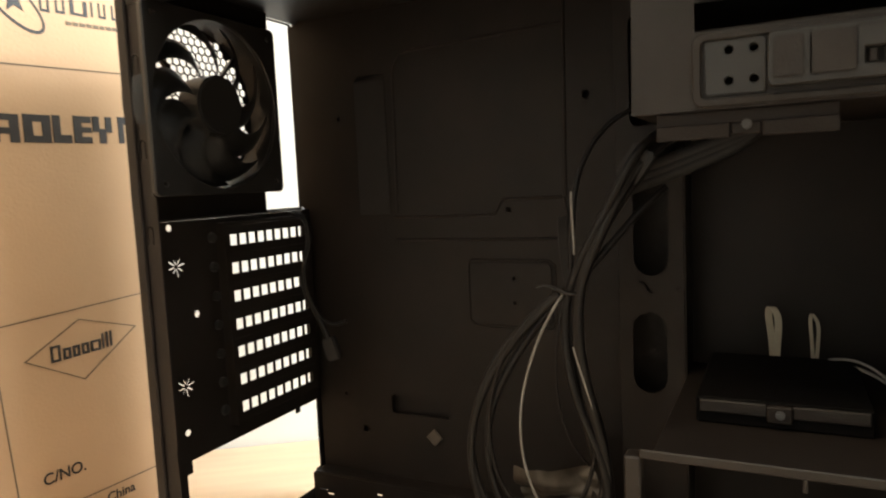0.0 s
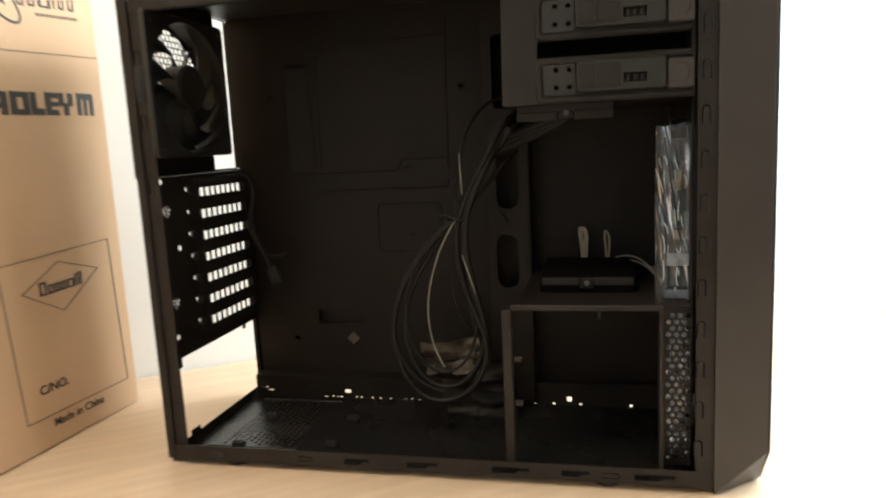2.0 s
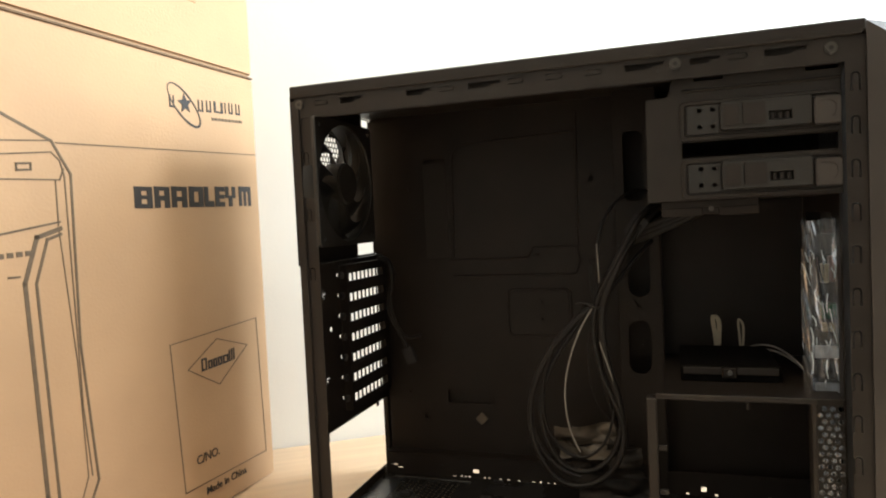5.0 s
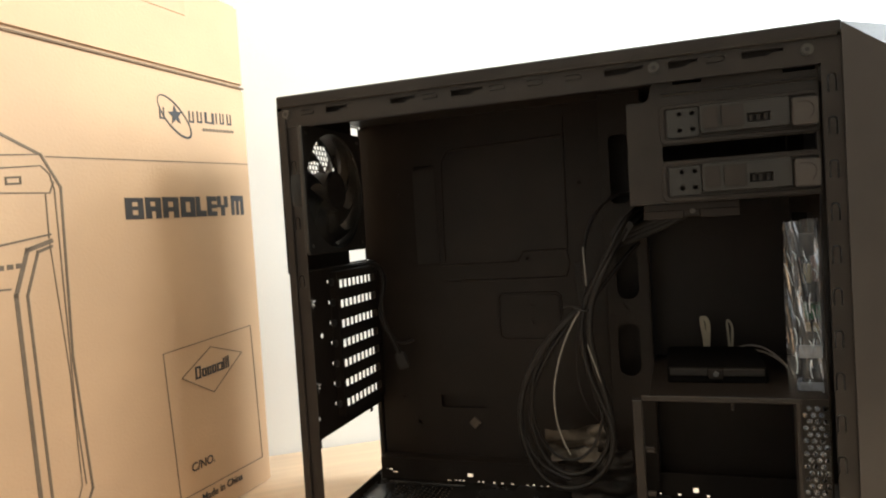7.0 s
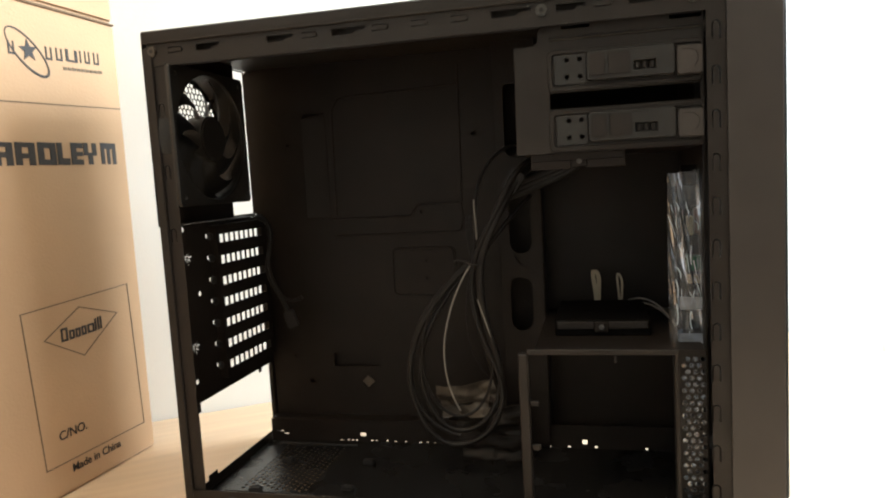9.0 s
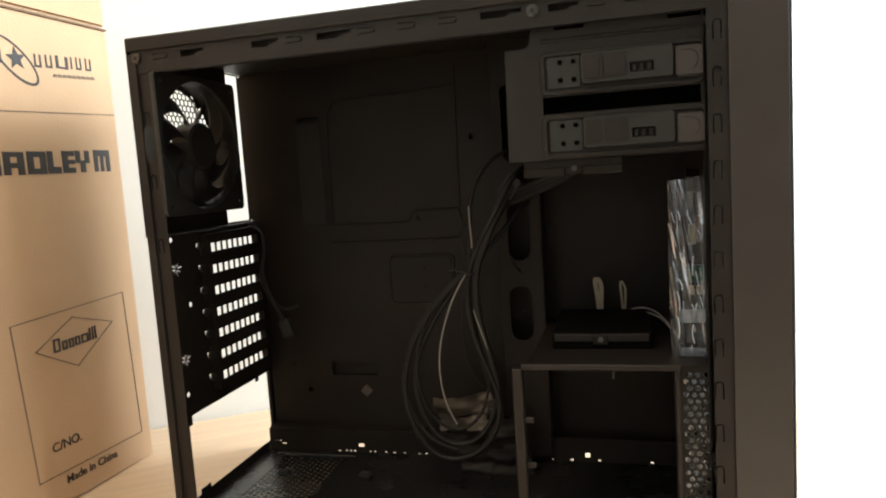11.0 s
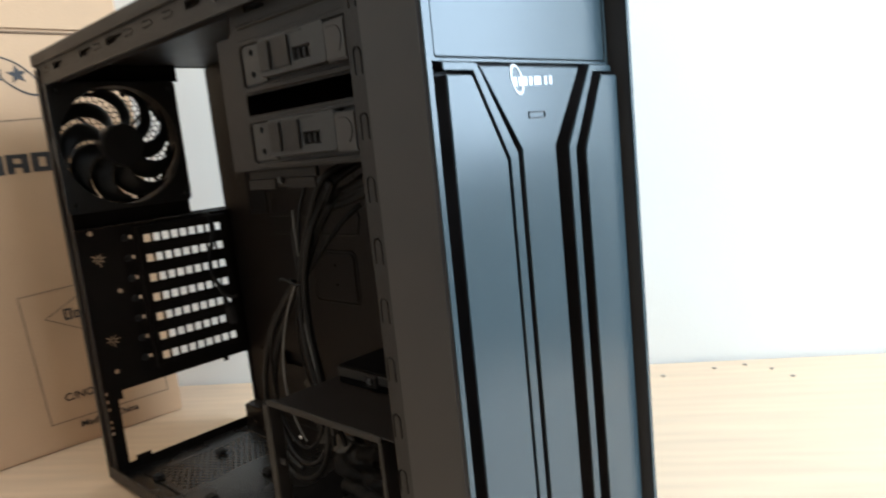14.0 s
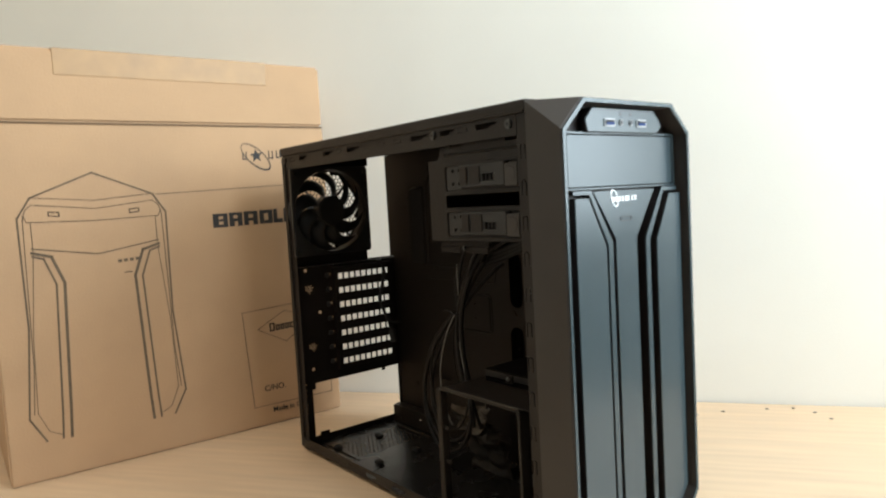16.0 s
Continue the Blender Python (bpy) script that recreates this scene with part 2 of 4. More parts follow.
rear_holes.append(rect(0.0512, 0.146, 0.1051, 0.2474))          # the expansion slots stand in here
psu = [(0.0125, 0.0905), (0.0125, 0.082), (0.0075, 0.082), (0.0075, 0.0155), (0.0150, 0.0155), (0.0150, 0.020), (0.0300, 0.020), (0.0300, 0.0155),
       (0.1465, 0.0155), (0.1465, 0.031), (0.1535, 0.031), (0.1535, 0.0905), (0.1300, 0.0905), (0.1300, 0.0865), (0.1240, 0.0865), (0.1240, 0.0905)]
rear_holes.append(psu)
for hy, hz in ((0.009, 0.2495), (0.0275, 0.189), (0.011, 0.1105)):
    rear_holes.append(ring(hy, hz, 0.0025, 8))
for hz in (0.2235, 0.1420):
    for k in range(8):
        a = k * math.pi / 4 + 0.2
        c, s_, far = math.cos(a), math.sin(a), 0.0074 - 0.0012 * (k % 3)
        rear_holes.append([(0.0125 + c * r - s_ * w, hz + s_ * r + c * w) for r, w in ((0.0015, -0.00052), (far, -0.0004), (far, 0.0004), (0.0015, 0.00052))])
for hz in (0.062, 0.056, 0.050, 0.075, 0.083, 0.091):
    rear_holes.append(rect(-0.0035, -0.0015, hz - 0.0015, hz + 0.0015))
for i in range(7):
    hz = 0.2405 - 0.0206 * i
    rear_holes.append(rect(0.0448, 0.0474, hz - 0.0018, hz + 0.0018))
for hz in (0.150, 0.1535, 0.134, 0.1375):
    rear_holes.append(rect(0.1585, 0.1615, hz - 0.0007, hz + 0.0007))
part("rear_panel", plate(rect(-0.0075, Y1 - 0.001, 0.0060, 0.2535), rear_holes, 0.0005, at(IN_X, RX)), STEEL_IN, case)

part("fan_grill", plate(rect(-0.0085, 0.1635, 0.2535, 0.4090), grill_holes, 0.0006, at(IN_X, GX)), STEEL_IN, case)
part("fan_recess", block(RX - 0.0004, RX + 0.0004, -0.0075, 0.1205, 0.3920, 0.4090), STEEL_IN, case)
part("fan_recess", block(GX + 0.0006, RX + 0.0004, -0.0085, 0.1635, 0.2536, 0.2544), STEEL_IN, case)

# recessed wall round the slots, then seven vented slot covers
bm = bmesh.new()
block(RX, 0.0005, 0.0500, 0.0512, 0.103, 0.250, 0, bm)
block(RX, 0.0005, 0.146, 0.1475, 0.103, 0.250, 0, bm)
block(RX, 0.0005, 0.0512, 0.146, 0.103, 0.1051, 0, bm)
block(RX, 0.0005, 0.0512, 0.146, 0.2474, 0.250, 0, bm)
part("slot_recess", bm, STEEL_IN, case)
for i in range(7):
    z = 0.2372 - i * 0.02032
    holes = [rect(0.0590 + k * 0.0096 - 0.0036, 0.0590 + k * 0.0096 + 0.0036, z - 0.004, z + 0.004) for k in range(9)]
    part("slot_cover", plate(rect(0.0512, 0.146, z - 0.01012, z + 0.01012), holes, 0.0009, at(IN_X, 0.0), 0.0), STEEL_IN, case)
    part("slot_screw", cylinder((0.0012, 0.0375, z + 0.0035), (1, 0, 0), 0.0036, 0.003, 12, 0.0006), PLASTIC, case)

# top cover with its folded lip, far side panel, floor
bm = block(-0.017, 0.4435, Y0, Y1 + 0.002, 0.4085, 0.4175, 0.0012)
block(-0.0165, 0.4405, Y0, Y0 + 0.0025, 0.4066, 0.4100, 0.0006, bm)
part("top_cover", bm, STEEL, case)
part("far_side_panel", plate(rect(-0.0175, 0.4435, 0.0085, 0.4095), [], 0.001, at(IN_Y, 0, Y1 - 0.0005)), STEEL_IN, case)
floor_holes = []
for i in range(12):
    for j in range(16):
        hx, hy = 0.022 + 0.0056 * i, 0.022 + 0.0064 * (j + 0.5 * (i % 2))
        if (i % 9 != 4 or j % 5) and hy < 0.124:
            floor_holes.append(ring(hx, hy, 0.0020, 6))
low_holes = [rect(hx - a, hx + a, hz - b, hz + b) for hx, hz, a, b in (
    (0.0080, 0.0189, 0.0040, 0.0007), (0.0150, 0.0160, 0.0030, 0.0006), (0.0630, 0.0228, 0.0026, 0.0007), (0.1025, 0.0172, 0.0032, 0.0020), (0.0780, 0.0104, 0.0020, 0.0006), (0.1380, 0.0106, 0.0016, 0.0007),
    (0.1490, 0.0106, 0.0014, 0.0007), (0.1650, 0.0104, 0.0018, 0.0006), (0.3315, 0.0160, 0.0024, 0.0024), (0.3165, 0.0108, 0.0014, 0.0011), (0.3425, 0.0112, 0.0014, 0.0011), (0.2985, 0.0106, 0.0010, 0.0007), (0.3900, 0.0110, 0.0015, 0.0011))]
low_holes += [rect(0.1800 + 0.0068 * k - 0.0009, 0.1800 + 0.0068 * k + 0.0009, 0.0098, 0.0110 + 0.0005 * (k % 3)) for k in range(14) if k not in (2, 3)]
low_holes += [rect(u - 0.0012, u + 0.0012, 0.0100, 0.0116) for u in (0.0860, 0.0905, 0.0950, 0.1120, 0.1170, 0.1290, 0.1720)]
low_holes = [[(0.335 + (u - 0.335) * 1.016, max(0.0072, 0.2786 + (v - 0.277) * 1.016)) for u, v in loop] for loop in low_holes]
part("low_flange", plate(rect(-0.007, 0.4290, 0.0058, 0.0300), low_holes, 0.0008, at(IN_Y, 0, 0.1410)), STEEL_IN, case)
part("bottom_panel", plate(rect(-0.007, 0.4435, -0.008, 0.1404), floor_holes, 0.001, at(IN_Z, 0, 0, 0.0062)), STEEL_FLOOR, case)

# steel frame round the open side: strips with hook slots and pressed tongues
FRY = -0.009


def tongue_up(u, v, w=0.0034, h=0.0058, t=0.0009):
    """A U-shaped slit, open at the bottom."""
    out = [(u - w, v - h)] + [(u - w * math.cos(math.pi * k / 8), v + h - w + w * math.sin(math.pi * k / 8)) for k in range(9)] + [(u + w, v - h)]
    g = w - t * 1.2
    back = [(u + g, v - h)] + [(u + g * math.cos(math.pi * k / 8), v + h - w + g * math.sin(math.pi * k / 8)) for k in range(9)] + [(u - g, v - h)]
    return out + back


def tongue_side(u, v):
    return [(u + (b - v), v + (a - u) * 0.75) for a, b in tongue_up(u, v, 0.0032, 0.0068, 0.0008)]


def hook_slot(u, v, length):
    return [(u, v + 0.0026), (u, v - 0.0026), (u + length * 0.62, v - 0.0026), (u + length * 0.70, v - 0.0004), (u + length, v - 0.0002), (u + length, v + 0.0026)]


top_slots = [hook_slot(u, 0.4006, l) for u, l in ((0.0330, 0.021), (0.0965, 0.023), (0.152, 0.028), (0.279, 0.029), (0.3265, 0.021), (0.378, 0.028))]
top_slots += [tongue_side(u, 0.4006) for u in (0.0140, 0.1335, 0.1925, 0.2240, 0.2550, 0.3600)]
part("frame_strip", plate(rect(-0.0135, 0.4300, 0.3885, 0.4088), top_slots, 0.001, at(IN_Y, 0, FRY)), STEEL, case)
# Dark backing added behind the slots, standing in for the shade inside them.
part("frame_strip", plate(rect(-0.0135, 0.4300, 0.3895, 0.4088), [], 0.0008, at(IN_Y, 0, FRY + 0.012)), RUBBER, case)
side_slots = [tongue_up(0.4362 - 0.0004 * k, 0.3745 - 0.03075 * k, 0.0031, 0.0066) for k in range(12)]
part("frame_strip", plate(rect(0.4296, 0.4430, 0.0045, 0.4065), side_slots, 0.001, at(IN_Y, 0, FRY + 0.0005)), STEEL, case)
bottom_slots = [hook_slot(u, 0.0112, l) for u, l in ((0.150, 0.022), (0.205, 0.026), (0.275, 0.030), (0.330, 0.022), (0.385, 0.030))] + [tongue_side(u, 0.0112) for u in (0.03, 0.115, 0.368)]
part("frame_strip", plate(rect(-0.0135, 0.4315, 0.0055, 0.0185), bottom_slots, 0.001, at(IN_Y, 0, FRY - 0.0012)), STEEL, case)
rear_slots = [tongue_up(-0.0045, v, 0.0028, 0.0060) for v in (0.352, 0.300, 0.246)]
bm_me = plate([(-0.0135, 0.0020), (0.0030, 0.0020), (0.0030, 0.080), (0.0020, 0.104), (0.0030, 0.110), (0.0030, 0.3905), (-0.0135, 0.3905)], rear_slots, 0.001, at(IN_Y, 0, Y0 + 0.004))
part("frame_strip", bm_me, STEEL, case)
part("rear_flange", block(-0.0160, -0.0085, Y0 + 0.001, Y0 + 0.003, 0.0055, 0.4040, 0.0005), STEEL, case)
for u, v in ((0.316, 0.4000), (0.421, 0.3990), (-0.008, 0.4006)):
    sc = part("panel_screw", cylinder((u, FRY - 0.0012, v), (0, -1, 0), 0.0044, 0.0026, 20, 0.0009), SCREW, case)
    part("screw_recess", cylinder((u, FRY - 0.0026, v), (0, -1, 0), 0.0017, 0.0006, 6), RUBBER, case)

# mainboard tray with pressed ridges and cut-outs
TY = 0.157                       # mainboard plane
OY = 0.132                       # raised strip with the cable openings
part("tray_lip", block(-0.0060, 0.2585, 0.1414, TY, 0.0300, 0.0310), STEEL_IN, case)
tray_holes = [rect(0.0653, 0.1187, 0.0850, 0.1003, 0.003), ring(0.2325, 0.3260, 0.0030, 10), ring(0.030, 0.326, 0.0020, 8), ring(0.0820, 0.2600, 0.0012, 6), ring(0.1735, 0.2490, 0.0024, 5),
              ring(0.1765, 0.1985, 0.0016, 7), ring(0.1765, 0.1800, 0.0016, 7), ring(0.0215, 0.097, 0.0020, 6), ring(0.0390, 0.0685, 0.0032, 5)]
part("mainboard_tray", plate(rect(-0.0060, 0.2580, 0.0310, 0.4092), tray_holes, 0.001, at(IN_Y, 0, TY)), STEEL_IN, case)
strip_holes = [rect(0.2670, 0.2885, 0.2055, 0.2700, 0.0105, 5), rect(0.2655, 0.2870, 0.1290, 0.1820, 0.0105, 5), rect(0.2660, 0.2850, 0.3000, 0.3680, 0.0055, 4),
               ring(0.2785, 0.157, 0.0012, 6), ring(0.2940, 0.198, 0.0012, 6), [(0.270, 0.2015), (0.274, 0.1995), (0.275, 0.1955), (0.280, 0.1940), (0.276, 0.1985), (0.2735, 0.2025)]]
part("tray_strip", plate(rect(0.2575, 0.2975, 0.0150, 0.4092), strip_holes, 0.001, at(IN_Y, 0, OY)), STEEL_IN, case)
part("tray_web", block(0.2570, 0.2582, OY + 0.0008, TY + 0.0005, 0.0320, 0.4085, 0.0003), STEEL_IN, case)
part("tray_edge", block(0.2978, 0.2990, OY - 0.0005, Y1 - 0.002, 0.0310, 0.4000, 0.0004), STEEL_IN, case)


def ridge(points, w=0.0011, h=0.0016):
    return tube([(u, TY - 0.0003, v) for u, v in points], w, 2)


def poly_ridge(name, pts):
    fine = []
    for (a, b), (c, d) in zip(pts, pts[1:]):
        fine += [(a + (c - a) * k / 6, b + (d - b) * k / 6) for k in range(6)]
    part(name, ridge(fine + [pts[-1]]), STEEL_IN, case)


poly_ridge("tray_ridge", [(0.075, 0.2455), (0.162, 0.2455), (0.169, 0.2570), (0.2140, 0.2570)])
poly_ridge("tray_ridge", [(0.078, 0.2275), (0.2135, 0.2275), (0.2180, 0.2420), (0.2150, 0.2570)])
poly_ridge("tray_ridge", [(0.2165, 0.2580), (0.2185, 0.3950)])
poly_ridge("tray_ridge", [(0.080, 0.2500), (0.082, 0.3600), (0.090, 0.3720), (0.2160, 0.3760)])
poly_ridge("tray_ridge", [(0.1390, 0.1870), (0.1395, 0.2085), (0.1430, 0.2120), (0.2020, 0.2120), (0.2070, 0.2080), (0.2070, 0.1665), (0.2035, 0.1620), (0.1440, 0.1620), (0.1392, 0.1660), (0.1390, 0.1870)])
part("cover_plate", plate(rect(0.1415, 0.2045, 0.1645, 0.2095, 0.004), [ring(0.1765, 0.1985, 0.0016, 7), ring(0.1765, 0.1800, 0.0016, 7)], 0.0008, at(IN_Y, 0, TY - 0.0016)), STEEL_IN, case)
bm = block(0.0500, 0.0745, TY - 0.0080, TY - 0.0006, 0.2480, 0.3580)
for v in bm.verts:
    if v.co.y < TY - 0.005 and v.co.x > 0.07:
        v.co.y = TY - 0.0016
    if v.co.y < TY - 0.001 and v.co.z > 0.34:
        v.co.z -= 0.006
bmesh.ops.bevel(bm, geom=bm.edges[:], offset=0.0012, segments=2, affect="EDGES", clamp_overlap=True)
part("tray_step", bm, STEEL_IN, case)
part("tray_flange", block(-0.0172, -0.0064, TY + 0.0008, TY + 0.0018, 0.2560, 0.4060, 0.0002), STEEL_IN, case)

# optical bay cage
LIFT = -0.0446
DOTS = [(u, v) for u in (0.3325, 0.3420) for v in (0.3640, 0.3515)]
cage_holes = [rect(0.3190, 0.4265, 0.3285, 0.3405), rect(0.3290, 0.3500, 0.3868, 0.3912, 0.001), rect(0.4060, 0.4280, 0.3862, 0.3910, 0.001)]
cage_holes += [ring(u, v + dz, 0.0020, 10) for dz in (0.0, LIFT) for u, v in DOTS]
CY = 0.0005
outline = [(0.2925, 0.2958), (0.4290, 0.2958), (0.4290, 0.3935), (0.3180, 0.3935), (0.3120, 0.3870), (0.3110, 0.3790), (0.3080, 0.3762), (0.2935, 0.3760)]
cage = part("optical_bay_cage", plate(outline, cage_holes, 0.001, at(IN_Y, 0, CY)), STEEL, case)
part("cage_top", block(0.3120, 0.4285, CY + 0.001, 0.1635, 0.3925, 0.3935), STEEL_IN, cage)
part("cage_floor", block(0.2990, 0.4285, CY + 0.001, 0.1635, 0.2958, 0.2968), STEEL_IN, cage)
part("cage_floor_edge", block(0.2930, 0.2990, CY + 0.001, 0.1310, 0.2958, 0.2968), STEEL_IN, cage)
part("cage_back", block(0.2930, 0.2940, CY + 0.001, 0.1310, 0.2970, 0.3755), STEEL_IN, cage)
part("cage_side", block(0.2992, 0.4285, 0.1620, 0.1630, 0.2970, 0.3920), STEEL_IN, cage)
part("cage_rib", tube([(0.3200 + 0.012 * k, CY - 0.0006, 0.3800) for k in range(10)], 0.0013, 2), STEEL, cage)
for lift in (0.0, LIFT):
    row = part("bay_pressing", plate(rect(0.3185, 0.4285, 0.3418 + lift, 0.3712 + lift, 0.004), [rect(0.3212, 0.4275, 0.3442 + lift, 0.3690 + lift, 0.003)], 0.0020, at(IN_Y, 0, CY - 0.0012), 0.0004), STEEL, cage)
    for hv in (0.3625, 0.3525):
        part("dimple", cylinder((0.3262, CY - 0.0006, hv + lift), (0, 1, 0), 0.0022, 0.0012, 12, 0.0008), STEEL, row)
    part("dot_plate", plate(rect(0.3235, 0.3462, 0.3462 + lift, 0.3678 + lift, 0.0015), [ring(u, v + lift, 0.0020, 10) for u, v in DOTS], 0.0010, at(IN_Y, 0, CY - 0.0012), 0.0002), PLASTIC, row)
    slide = part("drive_latch", plate(rect(0.3475, 0.4085, 0.3478 + lift, 0.3682 + lift, 0.002), [rect(0.3800, 0.3962, 0.3520 + lift, 0.3592 + lift, 0.0005)], 0.0055, at(IN_Y, 0, CY - 0.0035), 0.0005), PLASTIC, cage)
    part("latch_pad", block(0.3490, 0.3600, CY - 0.0082, CY - 0.0066, 0.3500 + lift, 0.3665 + lift, 0.0007, None, 2), STEEL, slide)
    part("latch_pad", block(0.3620, 0.3780, CY - 0.0078, CY - 0.0066, 0.3500 + lift, 0.3665 + lift, 0.0007, None, 2), STEEL, slide)
    part("latch_button", block(0.4102, 0.4275, CY - 0.0085, CY - 0.0008, 0.3462 + lift, 0.3662 + lift, 0.0010, None, 2), BEZEL, cage)
    part("button_mark", tube([(0.4135, CY - 0.0086, 0.3630 + lift), (0.4200, CY - 0.0086, 0.3640 + lift), (0.4245, CY - 0.0086, 0.3610 + lift), (0.4250, CY - 0.0086, 0.3550 + lift), (0.4215, CY - 0.0086, 0.3510 + lift)], 0.0003, 1), STEEL, cage)
    part("latch_mark", block(0.3775, 0.3900, CY - 0.0070, CY - 0.0066, 0.3664 + lift, 0.3670 + lift), RUBBER, slide)
    for k in range(3):
        part("latch_tooth", block(0.3818 + k * 0.005, 0.3846 + k * 0.005, CY - 0.0050, CY - 0.0030, 0.3530 + lift, 0.3582 + lift, 0.0004), STEEL, slide)
for u0, u1 in ((0.3025, 0.3325), (0.3450, 0.3730)):
    part("cage_flange", block(u0, u1, 0.0030, 0.0042, 0.2838, 0.2902, 0.0004), STEEL_IN, cage)
part("cage_web", block(0.3025, 0.3730, 0.0043, 0.0070, 0.2900, 0.2956, 0.0004), STEEL_IN, cage)
part("cage_tab", block(0.3330, 0.3445, 0.0043, 0.0055, 0.2850, 0.2899, 0.0004), STEEL_IN, cage)
part("cage_screw", cylinder((0.3390, 0.0030, 0.2890), (0, -1, 0), 0.0021, 0.0026, 14, 0.0008), SCREW, cage)

# hard drive cage in the lower corner
drive = part("drive_cage_shelf", block(0.2992, 0.4270, -0.0005, 0.1630, 0.1425, 0.1435, 0.0002), STEEL_IN, case)
part("shelf_edge", block(0.2930, 0.4085, -0.0020, -0.0005, 0.1395, 0.1440, 0.0006), STEEL, drive)
part("cage_post", block(0.2860, 0.2935, -0.0020, 0.0080, 0.0120, 0.1400, 0.0008), STEEL, drive)
part("cage_post", block(0.4045, 0.4080, -0.0010, 0.0120, 0.0120, 0.1400, 0.0006), STEEL, drive)
for z in (0.0990, 0.0630):
    part("rail_tab", block(0.2938, 0.3010, 0.0010, 0.0035, z - 0.0022, z + 0.0022, 0.0005), STEEL, drive)
part("stop_tab", block(0.3600, 0.3620, 0.0000, 0.0030, 0.1330, 0.1404, 0.0004), STEEL, drive)
part("bracket_strip", block(0.3150, 0.3455, 0.0430, 0.0442, 0.1500, 0.1562, 0.0005), STEEL, drive)
part("bracket_strip", block(0.3570, 0.3890, 0.0430, 0.0442, 0.1500, 0.1562, 0.0005), STEEL, drive)
# Body coloured near black so that it sinks into shade.
part("bracket_body", block(0.3130, 0.3910, 0.0450, 0.1380, 0.1437, 0.1572, 0.0010), SHADED_BLACK, drive)
part("bracket_clip", block(0.3455, 0.3570, 0.0415, 0.0450, 0.1475, 0.1560, 0.0008), STEEL_IN, drive)
part("bracket_screw", cylinder((0.3515, 0.0410, 0.1522), (0, -1, 0), 0.0022, 0.0030, 14, 0.0008), DULL, drive)

# steel front with its round perforations
perf = []
for i in range(14):
    for j in range(15):
        perf.append(ring(0.036 + 0.0090 * (i + 0.5 * (j % 2)), 0.020 + 0.0078 * j, 0.0031, 8))
perf.append(rect(0.040, 0.150, 0.150, 0.282, 0.004))
perf.append(rect(0.018, 0.163, 0.298, 0.386))
part("front_steel", plate(rect(0.0105, Y1 - 0.002, 0.0120, 0.4060), perf, 0.001, at(IN_X, 0.4290)), STEEL_IN, case)

# perforated flange beside the drive cage
holes = [ring(0.4125 + 0.0056 * (i + 0.5 * (j % 2)), 0.018 + 0.0050 * j, 0.0021, 10) for j in range(24) for i in range(3) if 0.4125 + 0.0056 * (i + 0.5 * (j % 2)) < 0.4275]
part("perforated_flange", plate(rect(0.4085, 0.4300, 0.0120, 0.1395), holes, 0.0008, at(IN_Y, 0, 0.0125)), STEEL, case)

# rubber pads and bumps on the floor where the power supply would rest
for px, py in ((0.0380, 0.0160), (0.0400, 0.0810), (0.1240, 0.0260), (0.1240, 0.0850)):
    part("floor_pad", block(px - 0.0060, px + 0.0060, py - 0.0045, py + 0.0045, 0.0066, 0.0112, 0.0014, None, 2), RUBBER, case)
part("floor_ridge", tube([(0.0080 + 0.008 * k, 0.0135, 0.0070) for k in range(12)], 0.0014, 2), STEEL_FLOOR, case)
part("floor_ridge", tube([(0.0080 + 0.008 * k, 0.1290, 0.0070) for k in range(12)], 0.0014, 2), STEEL_FLOOR, case)

# feet
for fx in (0.047, 0.365):
    for fy in (0.0045, 0.148):
        bm = cylinder((fx, fy, 0.0029), (0, 0, 1), 0.0120, 0.0056, 24, 0.0012)
        part("foot", bm, RUBBER, case)

# ---- the front bezel ----
XB, XF = 0.4428, 0.4805          # seam with the steel, front rim
BL, BR = -0.0105, 0.1722         # left and right sides
bezel_c = (BL + BR) / 2


def octagon(inset, cut):
    l, r, b, t = BL + inset, BR - inset, 0.0020 + inset, 0.4150 - inset
    return [(l + cut, b), (r - cut, b), (r, b + cut * 1.25), (r, t - cut * 0.95), (r - cut, t), (l + cut, t), (l, t - cut * 0.95), (l, b + cut * 1.25)]


bm = bmesh.new()
rows_ = []
for x, inset, cut in ((XB, -0.0010, 0.0010), (XB + 0.001, -0.0010, 0.0012), (XF - 0.0014, 0.0, 0.0270), (XF, 0.0014, 0.0268), (XF, 0.0042, 0.0262), (XF - 0.0200, 0.0052, 0.0260)):
    rows_.append([bm.verts.new((x, y, z)) for y, z in octagon(inset, cut)])
for a, b in zip(rows_, rows_[1:]):
    for k in range(8):
        bm.faces.new((a[k], a[(k + 1) % 8], b[(k + 1) % 8], b[k]))
bezel = part("front_bezel", bm, BEZEL, case)
# Lighter ring laid on the rim as its painted highlight.
part("rim_highlight", plate(octagon(0.0010, 0.0270), [octagon(0.0040, 0.0262)], 0.0004, at(IN_X, XF + 0.0006), 0.0003), SATIN, bezel, "satin blue-grey ring standing for the rim's highlight")
part("bezel_backing", plate(octagon(0.0054, 0.0255), [], 0.002, at(IN_X, 0.4615)), GROOVE, bezel)

PX = 0.4680                      # face of the middle panel and the bay cover


def panel(name, loop, x=PX, depth=0.0060, mat=None, parent=None, bevel=0.0006):
    """A satin face plate on a black body, its face at x."""
    body = part(name, plate(loop, [], depth - 0.001, at(IN_X, x - 0.001 - (depth - 0.001) / 2)), GROOVE, parent or case)
    part("face", plate(shrink(loop, bevel), [], 0.0012 - 2 * 0.0003, at(IN_X, x - 0.0006), 0.0003), mat or SATIN, body, "satin blue-grey face")
    return body


